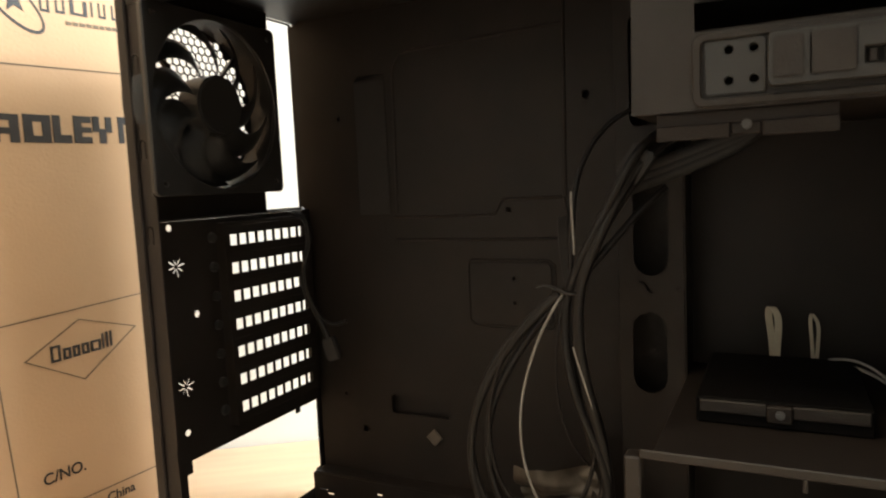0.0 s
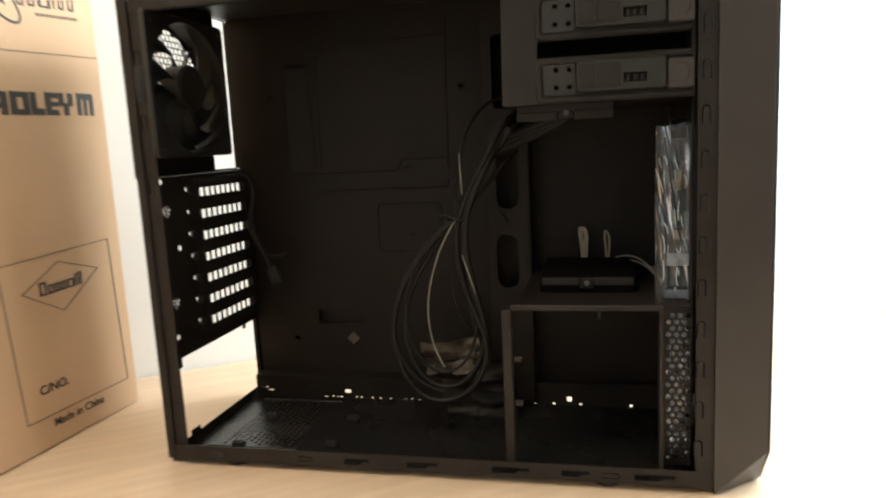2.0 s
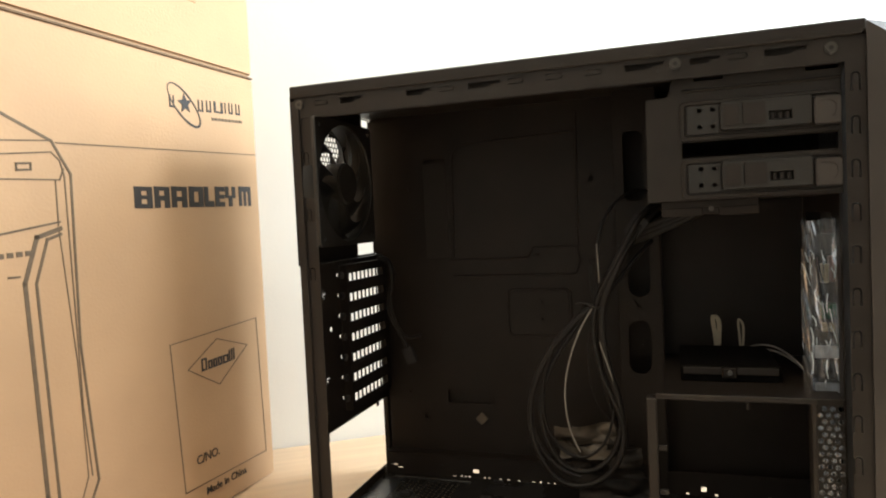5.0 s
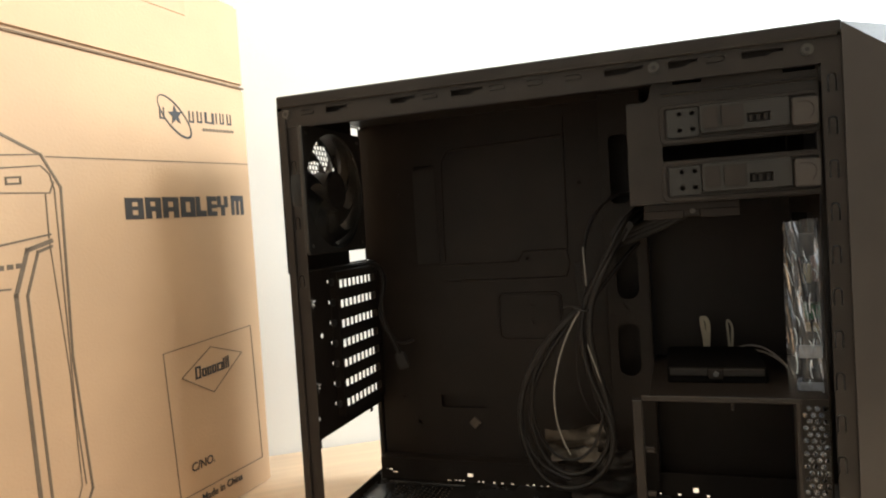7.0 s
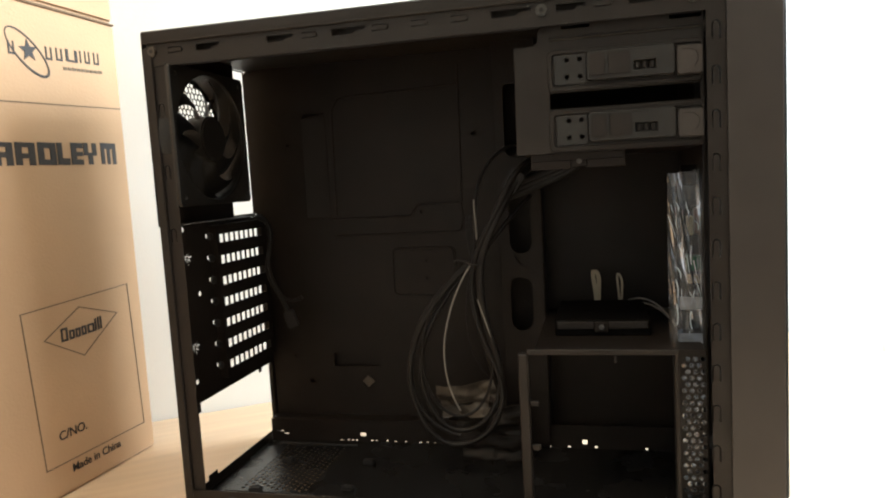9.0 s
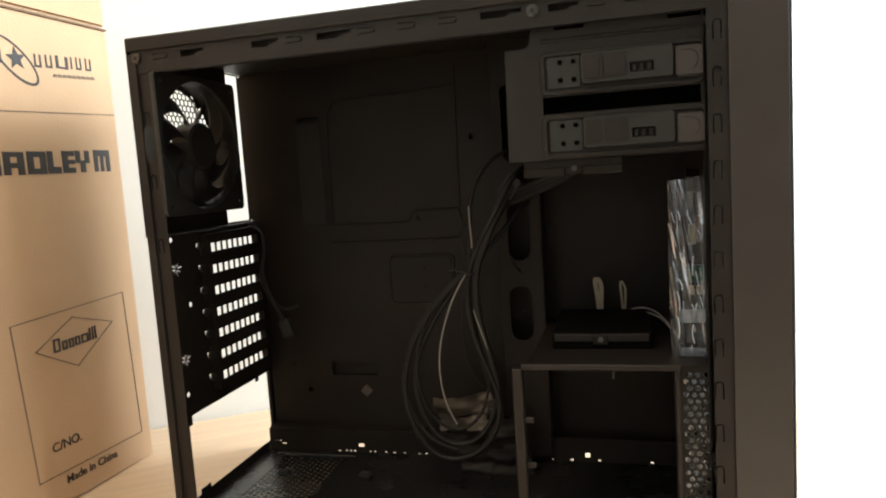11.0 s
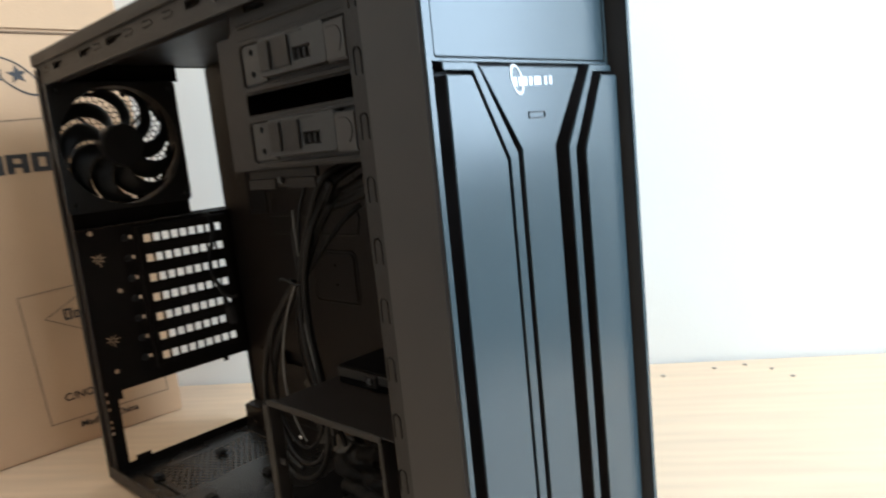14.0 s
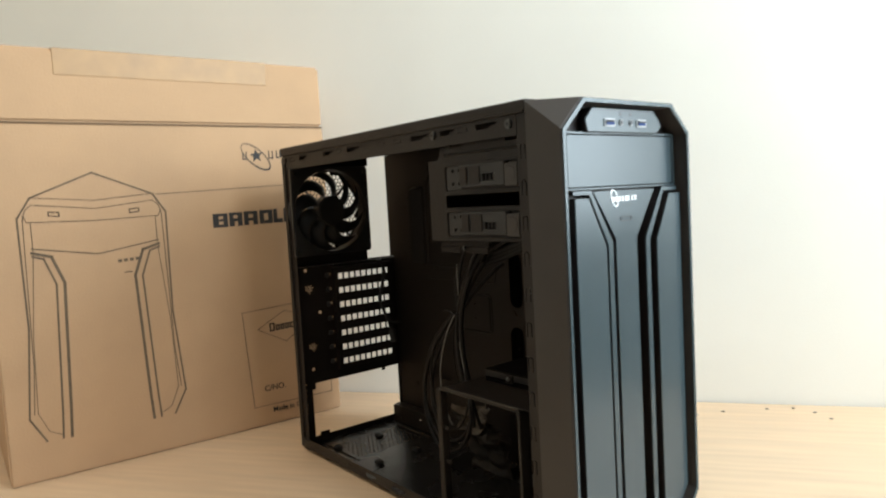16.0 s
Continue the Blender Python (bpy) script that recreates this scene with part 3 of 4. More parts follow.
def shrink(loop, d):
    """Pull a loop inwards by about d."""
    cu_, cv = sum(p[0] for p in loop) / len(loop), sum(p[1] for p in loop) / len(loop)
    return [(u - math.copysign(min(d, abs(u - cu_)), u - cu_), v - math.copysign(min(d, abs(v - cv)), v - cv)) for u, v in loop]


C = 0.0870
part("bay_frame", plate(rect(0.0070, 0.1646, 0.3388, 0.3878, 0.001), [rect(0.0090, 0.1626, 0.3401, 0.3862, 0.001)], 0.0040, at(IN_X, PX - 0.0016), 0.0002), SATIN, bezel)
panel("drive_bay_cover", rect(0.0098, 0.1618, 0.3408, 0.3855, 0.001))
panel("port_strip", [(0.0330, 0.3875), (0.1335, 0.3875), (0.1400, 0.3930), (0.1370, 0.4010), (0.1280, 0.4085), (0.0400, 0.4085), (0.0300, 0.3985)], PX + 0.004)
SX = PX + 0.0040
for yy in (0.0625, 0.1085):
    port = part("usb_port", plate(rect(yy - 0.0072, yy + 0.0072, 0.3925, 0.3995, 0.001), [], 0.0012, at(IN_X, SX + 0.0004)), DULL, case)
    part("port_tongue", block(SX + 0.0008, SX + 0.0014, yy - 0.0058, yy + 0.0058, 0.3940, 0.3982), RUBBER, port)
    part("port_insert", block(SX + 0.0012, SX + 0.0017, yy - 0.0052, yy + 0.0052, 0.3940, 0.3962), BLUE, port)
for yy in (0.0785, 0.0930):
    jack = part("audio_jack", cylinder((SX + 0.0006, yy, 0.3962), (1, 0, 0), 0.0027, 0.0016, 18, 0.0004), DULL, case)
    part("jack_hole", cylinder((SX + 0.0013, yy, 0.3962), (1, 0, 0), 0.0017, 0.0006, 14), RUBBER, jack)
    part("port_symbol", block(SX - 0.0002, SX + 0.0003, yy - 0.0012, yy + 0.0012, 0.4025, 0.4045), GROOVE, case)

centre = [(C - 0.0158, 0.0100), (C + 0.0158, 0.0100), (C + 0.0158, 0.2940), (C + 0.0450, 0.3370), (C - 0.0450, 0.3370), (C - 0.0158, 0.2940)]
main = panel("centre_panel", centre)
rib = [(C + 0.0240, 0.0100), (C + 0.0300, 0.0100), (C + 0.0300, 0.2900), (C + 0.0550, 0.3350), (C + 0.0760, 0.3350), (C + 0.0760, 0.3382), (C + 0.0525, 0.3382), (C + 0.0240, 0.2925)]
outer = [(C + 0.0370, 0.0150), (C + 0.0530, 0.0150), (C + 0.0770, 0.0420), (C + 0.0770, 0.3318), (C + 0.0600, 0.3318), (C + 0.0370, 0.2895)]
for loop, nm, x in ((rib, "trim_rib", PX + 0.0035), (outer, "side_panel", PX + 0.0065)):
    panel(nm, loop, x, 0.0090)
    panel(nm, mirror_u(loop, C), x, 0.0090)
part("power_slot", plate(rect(0.0790, 0.0945, 0.3092, 0.3130, 0.0012), [rect(0.0796, 0.0939, 0.3098, 0.3124, 0.0010)], 0.0004, at(IN_X, PX + 0.0003)), GROOVE, main)
# white emblem drawn as plain shapes: a tilted ring and a row of blocks
ex, ez = 0.0712, 0.3300
loop = [(ex + 0.0050 * math.cos(a) - 0.0022 * math.sin(a), ez + 0.0080 * math.sin(a)) for a in [k * math.pi / 12 for k in range(24)]]
inner = [(ex + (u - ex) * 0.78, ez + (v - ez) * 0.84) for u, v in loop]
emblem = part("emblem", plate(loop, [inner], 0.0003, at(IN_X, PX + 0.0002)), WHITE, main, "white printed emblem of a tilted ring and blocks")
for k, w in enumerate((0.0028, 0.0032, 0.0024, 0.0024, 0.0036, 0.0012, 0.0020, 0.0020)):
    u = ex - 0.0036 + 0.0047 * k
    part("emblem_block", block(PX - 0.0002, PX + 0.0004, u, u + w * 1.2, ez - 0.0034 + 0.0001 * k, ez + 0.0012 + 0.0001 * k), WHITE, main)

# ---- the case fan ----
fan = part("case_fan", plate(rect(FY - 0.0600, FY + 0.0600, FZ - 0.0600, FZ + 0.0600, 0.004), [ring(FY, FZ, 0.0570, 40)] + [ring(FY + a * 0.0525, FZ + b * 0.0525, 0.0022, 8) for a in (-1, 1) for b in (-1, 1)], 0.0030, at(IN_X, 0.0055), 0.0004), PLASTIC, case, "black case fan with curved blades")
bm = bmesh.new()
loops = []
for x, r in ((GX + 0.0010, 0.0570), (0.0020, 0.0568), (0.0055, 0.0574), (0.0069, 0.0590), (0.0069, 0.0596), (GX + 0.0010, 0.0592)):
    loops.append([bm.verts.new((x, FY + r * math.cos(2 * math.pi * k / 48), FZ + r * math.sin(2 * math.pi * k / 48))) for k in range(48)])
for a, b in zip(loops, loops[1:]):
    for k in range(48):
        bm.faces.new((a[k], a[(k + 1) % 48], b[(k + 1) % 48], b[k]))
part("fan_shroud", bm, PLASTIC, fan, "", True)
part("fan_hub", cylinder((-0.0020, FY, FZ), (1, 0, 0), 0.0205, 0.0200, 36, 0.0015), PLASTIC, fan)


def blade(turn):
    bm = bmesh.new()
    n, grid = 9, []
    for i in range(n):
        f = i / (n - 1)
        r = 0.0195 + f * 0.0355
        sweep = turn + 0.68 * f * f
        half = 0.315 * (1 - 0.20 * f)
        line = []
        for k in range(5):
            g = k / 4 - 0.5
            a = sweep + 2 * half * g
            x = -0.0040 + 0.0150 * g * (1 - 0.35 * f) + 0.0015 * math.cos(3 * g)
            line.append(bm.verts.new((x, FY + r * math.cos(a), FZ + r * math.sin(a))))
        grid.append(line)
    for a, b in zip(grid, grid[1:]):
        for k in range(4):
            bm.faces.new((a[k], a[k + 1], b[k + 1], b[k]))
    bmesh.ops.solidify(bm, geom=bm.faces[:], thickness=0.0009)
    return bm


for k in range(9):
    part("fan_blade", blade(2 * math.pi * k / 9 + 0.46), PLASTIC, fan, "", True)
for k in range(4):
    a = math.pi / 4 + math.pi / 2 * k
    m = Matrix.Translation((0, FY, FZ)) @ Matrix.Rotation(a, 4, "X")
    bm = block(GX + 0.0030, GX + 0.0060, 0.019, 0.058, -0.0012, 0.0012)
    bm.transform(m)
    part("fan_strut", bm, PLASTIC, fan)

bm = bmesh.new()
for a, b, c, d in ((-0.0600, -0.0585, -0.0600, 0.0600), (0.0585, 0.0600, -0.0600, 0.0600), (-0.0585, 0.0585, -0.0600, -0.0585), (-0.0585, 0.0585, 0.0585, 0.0600)):
    block(0.0025, 0.0040, FY + a, FY + b, FZ + c, FZ + d, 0, bm)
part("fan_rim", bm, PLASTIC, fan)

# ---- cables ----
bundle = thing("cable_bundle", (0.237, 0.075, 0.20), "bundle of black front-panel cables tied and looped inside the case", "cable")
rng = random.Random(5)


def lead(name, pts, r, mat=CABLE, owner=None):
    part(name, tube(pts, r), mat, owner or bundle)


TIE = (0.2400, 0.0720, 0.2050)
# from the bay cage down to the tie
lead("cable", [(0.300, 0.110, 0.300), (0.290, 0.080, 0.292), (0.281, 0.072, 0.284), (0.268, 0.070, 0.258), (0.252, 0.070, 0.230), TIE, (0.237, 0.071, 0.180), (0.243, 0.068, 0.140), (0.262, 0.066, 0.105), (0.264, 0.064, 0.075), (0.250, 0.062, 0.050), (0.228, 0.062, 0.038), (0.205, 0.062, 0.038), (0.185, 0.062, 0.060), (0.174, 0.064, 0.100), (0.184, 0.066, 0.145), (0.212, 0.069, 0.182), (0.236, 0.070, 0.203)], 0.0026)
lead("cable", [(0.302, 0.116, 0.296), (0.288, 0.084, 0.288), (0.274, 0.075, 0.268), (0.256, 0.073, 0.236), (0.243, 0.072, 0.205), (0.245, 0.071, 0.170), (0.254, 0.070, 0.140), (0.263, 0.069, 0.110), (0.258, 0.068, 0.075), (0.240, 0.066, 0.052), (0.212, 0.066, 0.048), (0.192, 0.067, 0.072), (0.184, 0.068, 0.110), (0.196, 0.070, 0.150), (0.220, 0.072, 0.182), (0.238, 0.073, 0.205)], 0.0023)
lead("cable", [(0.300, 0.112, 0.288), (0.284, 0.090, 0.276), (0.268, 0.080, 0.252), (0.250, 0.076, 0.222), (0.241, 0.074, 0.203), (0.240, 0.073, 0.160), (0.250, 0.074, 0.110), (0.262, 0.080, 0.070)], 0.0022)
lead("cable", [(0.296, 0.112, 0.306), (0.282, 0.102, 0.312), (0.262, 0.094, 0.304), (0.248, 0.084, 0.282), (0.243, 0.076, 0.258), (0.244, 0.073, 0.232), (0.241, 0.072, 0.206)], 0.0015)
lead("cable", [(0.292, 0.100, 0.262), (0.280, 0.088, 0.252), (0.262, 0.078, 0.228), (0.244, 0.074, 0.207)], 0.0020)
# The thin grey leads here paint in shine along the black cables.
lead("wire", [(0.2440, 0.0715, 0.262), (0.2440, 0.0705, 0.250), (0.2455, 0.0700, 0.238), (0.2450, 0.0705, 0.226)], 0.0007, WIRE)
lead("wire", [(0.238, 0.069, 0.203), (0.226, 0.066, 0.185), (0.213, 0.064, 0.150), (0.209, 0.064, 0.115), (0.214, 0.066, 0.085), (0.222, 0.070, 0.068)], 0.0008, WIRE)
lead("wire", [(0.240, 0.070, 0.203), (0.233, 0.068, 0.180), (0.231, 0.068, 0.140), (0.238, 0.072, 0.110), (0.252, 0.078, 0.095)], 0.0007, CABLE)
lead("wire", [(0.2435, 0.069, 0.172), (0.2490, 0.067, 0.155), (0.2570, 0.066, 0.132), (0.2620, 0.066, 0.108), (0.2640, 0.067, 0.090)], 0.0008, WIRE)
lead("wire", [(0.236, 0.070, 0.205), (0.214, 0.067, 0.188), (0.196, 0.066, 0.160), (0.187, 0.066, 0.120), (0.193, 0.067, 0.082), (0.214, 0.067, 0.062), (0.236, 0.068, 0.064), (0.252, 0.069, 0.086), (0.256, 0.070, 0.120)], 0.0014)
for k in range(3):
    o = 0.0030 * (k + 1)
    lead("cable", [(0.300 + o, 0.114, 0.300), (0.288, 0.086 - o, 0.292 - o), (0.279, 0.074 + o * 0.6, 0.281 - o), (0.266 + o * 0.3, 0.071, 0.254), (0.253 + o * 0.4, 0.070, 0.228), (0.2435 + o * 0.3, 0.0715, 0.204), (0.2430 + o * 0.4, 0.070, 0.168), (0.252 + o * 0.3, 0.068, 0.136), (0.2615 + o * 0.2, 0.067, 0.104), (0.262 + o * 0.2, 0.067, 0.076)], 0.0021 + 0.0003 * k)
    if k == 1:
        lead("cable", [(0.238, 0.070 + o, 0.204), (0.218 - o * 0.6, 0.068, 0.187), (0.194 - o * 0.8, 0.066, 0.158), (0.180 - o * 0.6, 0.065, 0.118), (0.180 - o * 0.2, 0.064, 0.080), (0.196 + o * 0.3, 0.063, 0.050 + o * 0.5), (0.222, 0.063, 0.041 + o)], 0.0019)
for k in range(5):
    o = 0.0012 * k
    lead("wire", [(0.2405 - o, 0.0735, 0.248), (0.2400 - o, 0.0725, 0.236), (0.2405 - o * 0.8, 0.0720, 0.224), (0.2410 - o * 0.5, 0.0720, 0.210)], 0.0006)
for k in range(3):
    lead("cable", [(0.272, 0.086, 0.262 + 0.004 * k), (0.290, 0.100, 0.268 + 0.004 * k), (0.312, 0.104, 0.276 + 0.004 * k), (0.332, 0.106, 0.284 + 0.003 * k), (0.342, 0.110, 0.2935)], 0.0040, RUBBER)
tie = [(TIE[0] + 0.0075 * math.cos(a) - 0.001, TIE[1] + 0.0065 * math.sin(a), TIE[2] + 0.002 * math.sin(2 * a)) for a in [k * math.pi / 6 for k in range(12)]]
part("cable_tie", tube(tie, 0.0012, 2, True), RUBBER, bundle)
part("cable_tie", tube([(TIE[0] - 0.004, TIE[1] - 0.006, TIE[2]), (TIE[0] - 0.010, TIE[1] - 0.009, TIE[2] + 0.006), (TIE[0] - 0.016, TIE[1] - 0.008, TIE[2] + 0.002)], 0.0008, 2), RUBBER, bundle)
# sleeved connector at the top of the bundle
bm = block(-0.007, 0.007, -0.004, 0.004, -0.010, 0.010, 0.0012, None, 2)
bm.transform(Matrix.Translation((0.279, 0.080, 0.276)) @ Matrix.Rotation(radians(35), 4, "Y"))
part("connector", bm, RUBBER, bundle)

fan_lead = thing("fan_cable", (0.03, 0.10, 0.2), "black fan cable with a small connector hanging before the slots", "cable")
lead("cable", [(0.006, 0.121, 0.2530), (0.012, 0.121, 0.2525), (0.020, 0.120, 0.248), (0.022, 0.117, 0.225), (0.016, 0.113, 0.205), (0.018, 0.112, 0.188), (0.028, 0.116, 0.172), (0.036, 0.118, 0.150)], 0.0022, CABLE, fan_lead)
lead("cable", [(0.004, 0.118, 0.2530), (0.014, 0.121, 0.2500), (0.026, 0.122, 0.238), (0.018, 0.113, 0.214), (0.022, 0.109, 0.196), (0.024, 0.114, 0.180), (0.034, 0.119, 0.160), (0.050, 0.1215, 0.168)], 0.0016, CABLE, fan_lead)
bm = block(-0.006, 0.006, -0.003, 0.003, -0.009, 0.009, 0.001, None, 2)
bm.transform(Matrix.Translation((0.037, 0.118, 0.146)) @ Matrix.Rotation(radians(-20), 4, "Y"))
part("connector", bm, RUBBER, fan_lead)

# ---- pale leads standing on the drive cage ----
loops_ = thing("ribbon_wires", (0.350, 0.148, 0.1437), "pale thin front-panel wires looped up above the drive cage", "cable")


def ribbon(x, y, z0, z1, wide, n):
    """A flat lead of n wires side by side that rises, folds over and comes back down beside itself."""
    for k in range(n):
        u = x + 0.0010 * k
        lead("wire", [(u, y, z0), (u - 0.0005, y, z0 + 0.5 * (z1 - z0)), (u - wide * 0.7, y - 0.001, z1 - 0.006), (u - wide * 0.5, y - 0.002, z1 + 0.001), (u + wide * 0.1, y - 0.003, z1 - 0.001), (u + 0.0035, y - 0.004, z1 - 0.007), (u + 0.0020, y - 0.004, z0 + 0.5 * (z1 - z0)), (u + 0.0010, y - 0.004, z0)], 0.00058, RIBBON, loops_)


ribbon(0.3462, 0.1500, 0.1440, 0.1850, 0.0050, 4)
ribbon(0.3690, 0.1520, 0.1440, 0.1810, 0.0030, 2)
lead("wire", [(0.366, 0.146, 0.150), (0.378, 0.138, 0.158), (0.390, 0.118, 0.163), (0.400, 0.090, 0.162), (0.408, 0.060, 0.156), (0.412, 0.044, 0.150)], 0.0008, WIRE, loops_)
lead("wire", [(0.368, 0.148, 0.149), (0.382, 0.138, 0.155), (0.396, 0.112, 0.159), (0.406, 0.080, 0.156), (0.412, 0.050, 0.150)], 0.0009, WIRE, loops_)

# ---- the parts bag on the case floor ----


def film_sheet(loop, y, seed, depth, lean=0.0, n=26):
    """A creased sheet of film standing in the case: four corners in x and z, folds towards the open side."""
    bm = bmesh.new()
    (ax, az), (bx, bz), (cx, cz), (dx, dz) = loop
    g = []
    for i in range(n + 1):
        line = []
        for j in range(n + 1):
            f, h = i / n, j / n
            x = (ax * (1 - f) + bx * f) * (1 - h) + (dx * (1 - f) + cx * f) * h
            z = (az * (1 - f) + bz * f) * (1 - h) + (dz * (1 - f) + cz * f) * h
            p = Vector((x * 18 + z * 22, z * 42 - x * 10, seed))
            d = depth * (1.3 * abs(noise.noise(p)) + 0.35 * abs(noise.noise(p * 2.1)))
            edge = 0.0022 * noise.noise(Vector((x * 120, z * 120, seed + 3)))
            line.append(bm.verts.new((x + edge, y - d + lean * h, z + edge * 0.8)))
        g.append(line)
    for a, b in zip(g, g[1:]):
        for j in range(n):
            bm.faces.new((a[j], a[j + 1], b[j + 1], b[j]))
    return bm


bag = thing("parts_bag", (0.235, 0.095, 0.0068), "crumpled clear plastic bag standing behind the looped cables", "plastic bag")
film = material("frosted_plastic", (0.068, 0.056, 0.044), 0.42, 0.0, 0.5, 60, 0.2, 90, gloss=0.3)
# Dark copy of the same film: the shade low in the bag is in its colour.
shaded_film = material("shaded_plastic_film", (0.017, 0.014, 0.012), 0.45, 0.0, 0.5, 70, 0.2, 90, gloss=0.15)
part("bag_film", film_sheet([(0.200, 0.052), (0.246, 0.056), (0.258, 0.090), (0.194, 0.084)], 0.1010, 5.0, 0.016), film, bag, "", True)
part("bag_film", film_sheet([(0.204, 0.048), (0.262, 0.040), (0.256, 0.068), (0.198, 0.070)], 0.1040, 9.0, 0.012), shaded_film, bag, "", True)
part("bag_film", film_sheet([(0.215, 0.0072), (0.285, 0.0072), (0.278, 0.052), (0.208, 0.052)], 0.1080, 13.0, 0.012), shaded_film, bag, "", True)
part("bag_film", film_sheet([(0.240, 0.040), (0.278, 0.036), (0.276, 0.066), (0.246, 0.076)], 0.1000, 17.0, 0.012), shaded_film, bag, "", True)
standoff = thing("tray_sticker", (0.1040, TY, 0.0690), "small pale folded tag on the mainboard tray", "tag")
bm = block(-0.005, 0.005, -0.001, 0.001, -0.005, 0.005, 0.0005)
bm.transform(Matrix.Translation((0.1040, TY - 0.0018, 0.0690)) @ Matrix.Rotation(radians(45), 4, "Y"))
part("tag", bm, film, standoff)

# ---- the bagged circuit board behind the front ----
board = thing("bagged_controller_board", (0.420, 0.04, 0.16), "circuit board in a crumpled clear plastic bag behind the case front", "circuit board")
part("board", block(0.4150, 0.4285, 0.0400, 0.0415, 0.150, 0.262, 0.0004), PLASTIC, board)
part("green_chip", block(0.4185, 0.4285, 0.0290, 0.0400, 0.1990, 0.2110, 0.0006), GREEN, board, "green circuit piece")
part("connector", block(0.4190, 0.4240, 0.0290, 0.0400, 0.2270, 0.2420, 0.0010), BEIGE, board, "beige plastic connector")
part("connector", block(0.4248, 0.4288, 0.0290, 0.0400, 0.2280, 0.2480, 0.0010), material("dull_pink_plastic", (0.35, 0.20, 0.17), 0.5), board, "dull pink connector")
part("connector", block(0.4190, 0.4285, 0.0350, 0.0400, 0.1880, 0.1950, 0.0010), BEIGE, board)
part("chip", block(0.4190, 0.4270, 0.0370, 0.0400, 0.1560, 0.1680, 0.0006), RUBBER, board)
part("chip", block(0.4140, 0.4190, 0.0360, 0.0400, 0.2200, 0.2500, 0.0006), RUBBER, board)
silver = material("silvery_crumpled_film", (0.62, 0.67, 0.74), 0.22, 0.85, 0.3, 150, 0.5, 300)
pale = material("pale_frosted_strap", (0.62, 0.65, 0.70), 0.25, 0.0, 0.3, 120, 0.3, 200)
part("strap", block(0.4120, 0.4290, 0.0250, 0.0262, 0.1690, 0.1790, 0.0004), pale, board)
part("strap", block(0.4115, 0.4290, 0.0250, 0.0262, 0.1420, 0.1500, 0.0004), pale, board)
part("panel", block(0.4130, 0.4288, 0.0315, 0.0330, 0.2490, 0.2660, 0.0006), material("smoky_plastic", (0.10, 0.105, 0.11), 0.35, 0.0, 0.3, 150), board, "smoky grey plastic panel")
# Thin pale tubes added as painted highlights on the bag's folds.
glint = material("pale_film_glint", (0.66, 0.76, 0.88), 0.12, 0.0, 0.2, 150, gloss=0.9)
glint_rng = random.Random(11)
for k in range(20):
    z0 = glint_rng.uniform(0.146, 0.262)
    x0, length, lean = glint_rng.uniform(0.4085, 0.4270), glint_rng.uniform(0.005, 0.017), glint_rng.uniform(-0.08, 0.32)
    bow, y0 = glint_rng.uniform(-0.0018, 0.0018), glint_rng.uniform(0.0195, 0.0225)
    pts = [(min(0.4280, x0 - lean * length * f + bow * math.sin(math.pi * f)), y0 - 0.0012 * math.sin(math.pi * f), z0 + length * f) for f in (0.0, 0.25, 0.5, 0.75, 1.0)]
    part("film_glint", tube(pts, glint_rng.uniform(0.0002, 0.0004), 1), glint, board, "painted glint along a fold of the plastic bag")


def bag_sheet(y, x0, x1, z0, z1, seed, depth, fold=16):
    bm = bmesh.new()
    nu, nv, g = 36, 120, []
    for i in range(nu):
        line = []
        for j in range(nv):
            x, z = x0 + (x1 - x0) * i / (nu - 1), z0 + (z1 - z0) * j / (nv - 1)
            p = Vector((x * 110 + z * 12, z * fold, seed))
            d = depth * (abs(noise.noise(p)) * 1.5 + 0.45 * abs(noise.noise(p * 2.3)))
            line.append(bm.verts.new((x + 0.0015 * noise.noise(p * 0.7), y - d, z + 0.003 * noise.noise(p * 0.9))))
        g.append(line)
    for a, b in zip(g, g[1:]):
        for j in range(nv - 1):
            bm.faces.new((a[j], a[j + 1], b[j + 1], b[j]))
    return bm


part("bag_film", bag_sheet(0.0300, 0.4035, 0.4290, 0.141, 0.277, 2.0, 0.010, 9), CLEAR, board, "", True)
part("bag_film", bag_sheet(0.0240, 0.4075, 0.4290, 0.143, 0.275, 7.0, 0.007, 15), CLEAR, board, "", True)
part("bag_film", bag_sheet(0.0260, 0.4090, 0.4290, 0.014, 0.142, 11.0, 0.010, 40), CLEAR, board, "", True)
part("bag_film", bag_sheet(0.0235, 0.4090, 0.4290, 0.014, 0.142, 15.0, 0.007, 60), silver, board, "", True)

# ---- the shipping box ----
FACE = Matrix(((-0.045, 0, 0.999, -0.147), (-0.999, 0, -0.045, 0.129), (0, 1, 0, 0), (0, 0, 0, 1)))   # u from the right edge, v up, outwards
shipping = thing("shipping_box", FACE @ Vector((0.24, 0, -0.11)), "brown cardboard shipping box with black printing, standing on the table", "box")


def on_box(name, source, mat, parent=None, label="", smooth=False):
    ob = part(name, source, mat, parent or shipping, label, smooth)
    if (parent or shipping) is shipping:
        ob.matrix_parent_inverse = shipping.matrix_basis.inverted() @ FACE
    return ob


W, H, D = 0.470, 0.560, 0.235
on_box("carton", block(0.0, W, 0.0005, 0.4635, -D, 0.0, 0.0022, None, 2), CARD)
on_box("upper_carton", block(0.0006, W - 0.0006, 0.4645, H, -D + 0.0006, 0.0012, 0.0040, None, 2), CARD)
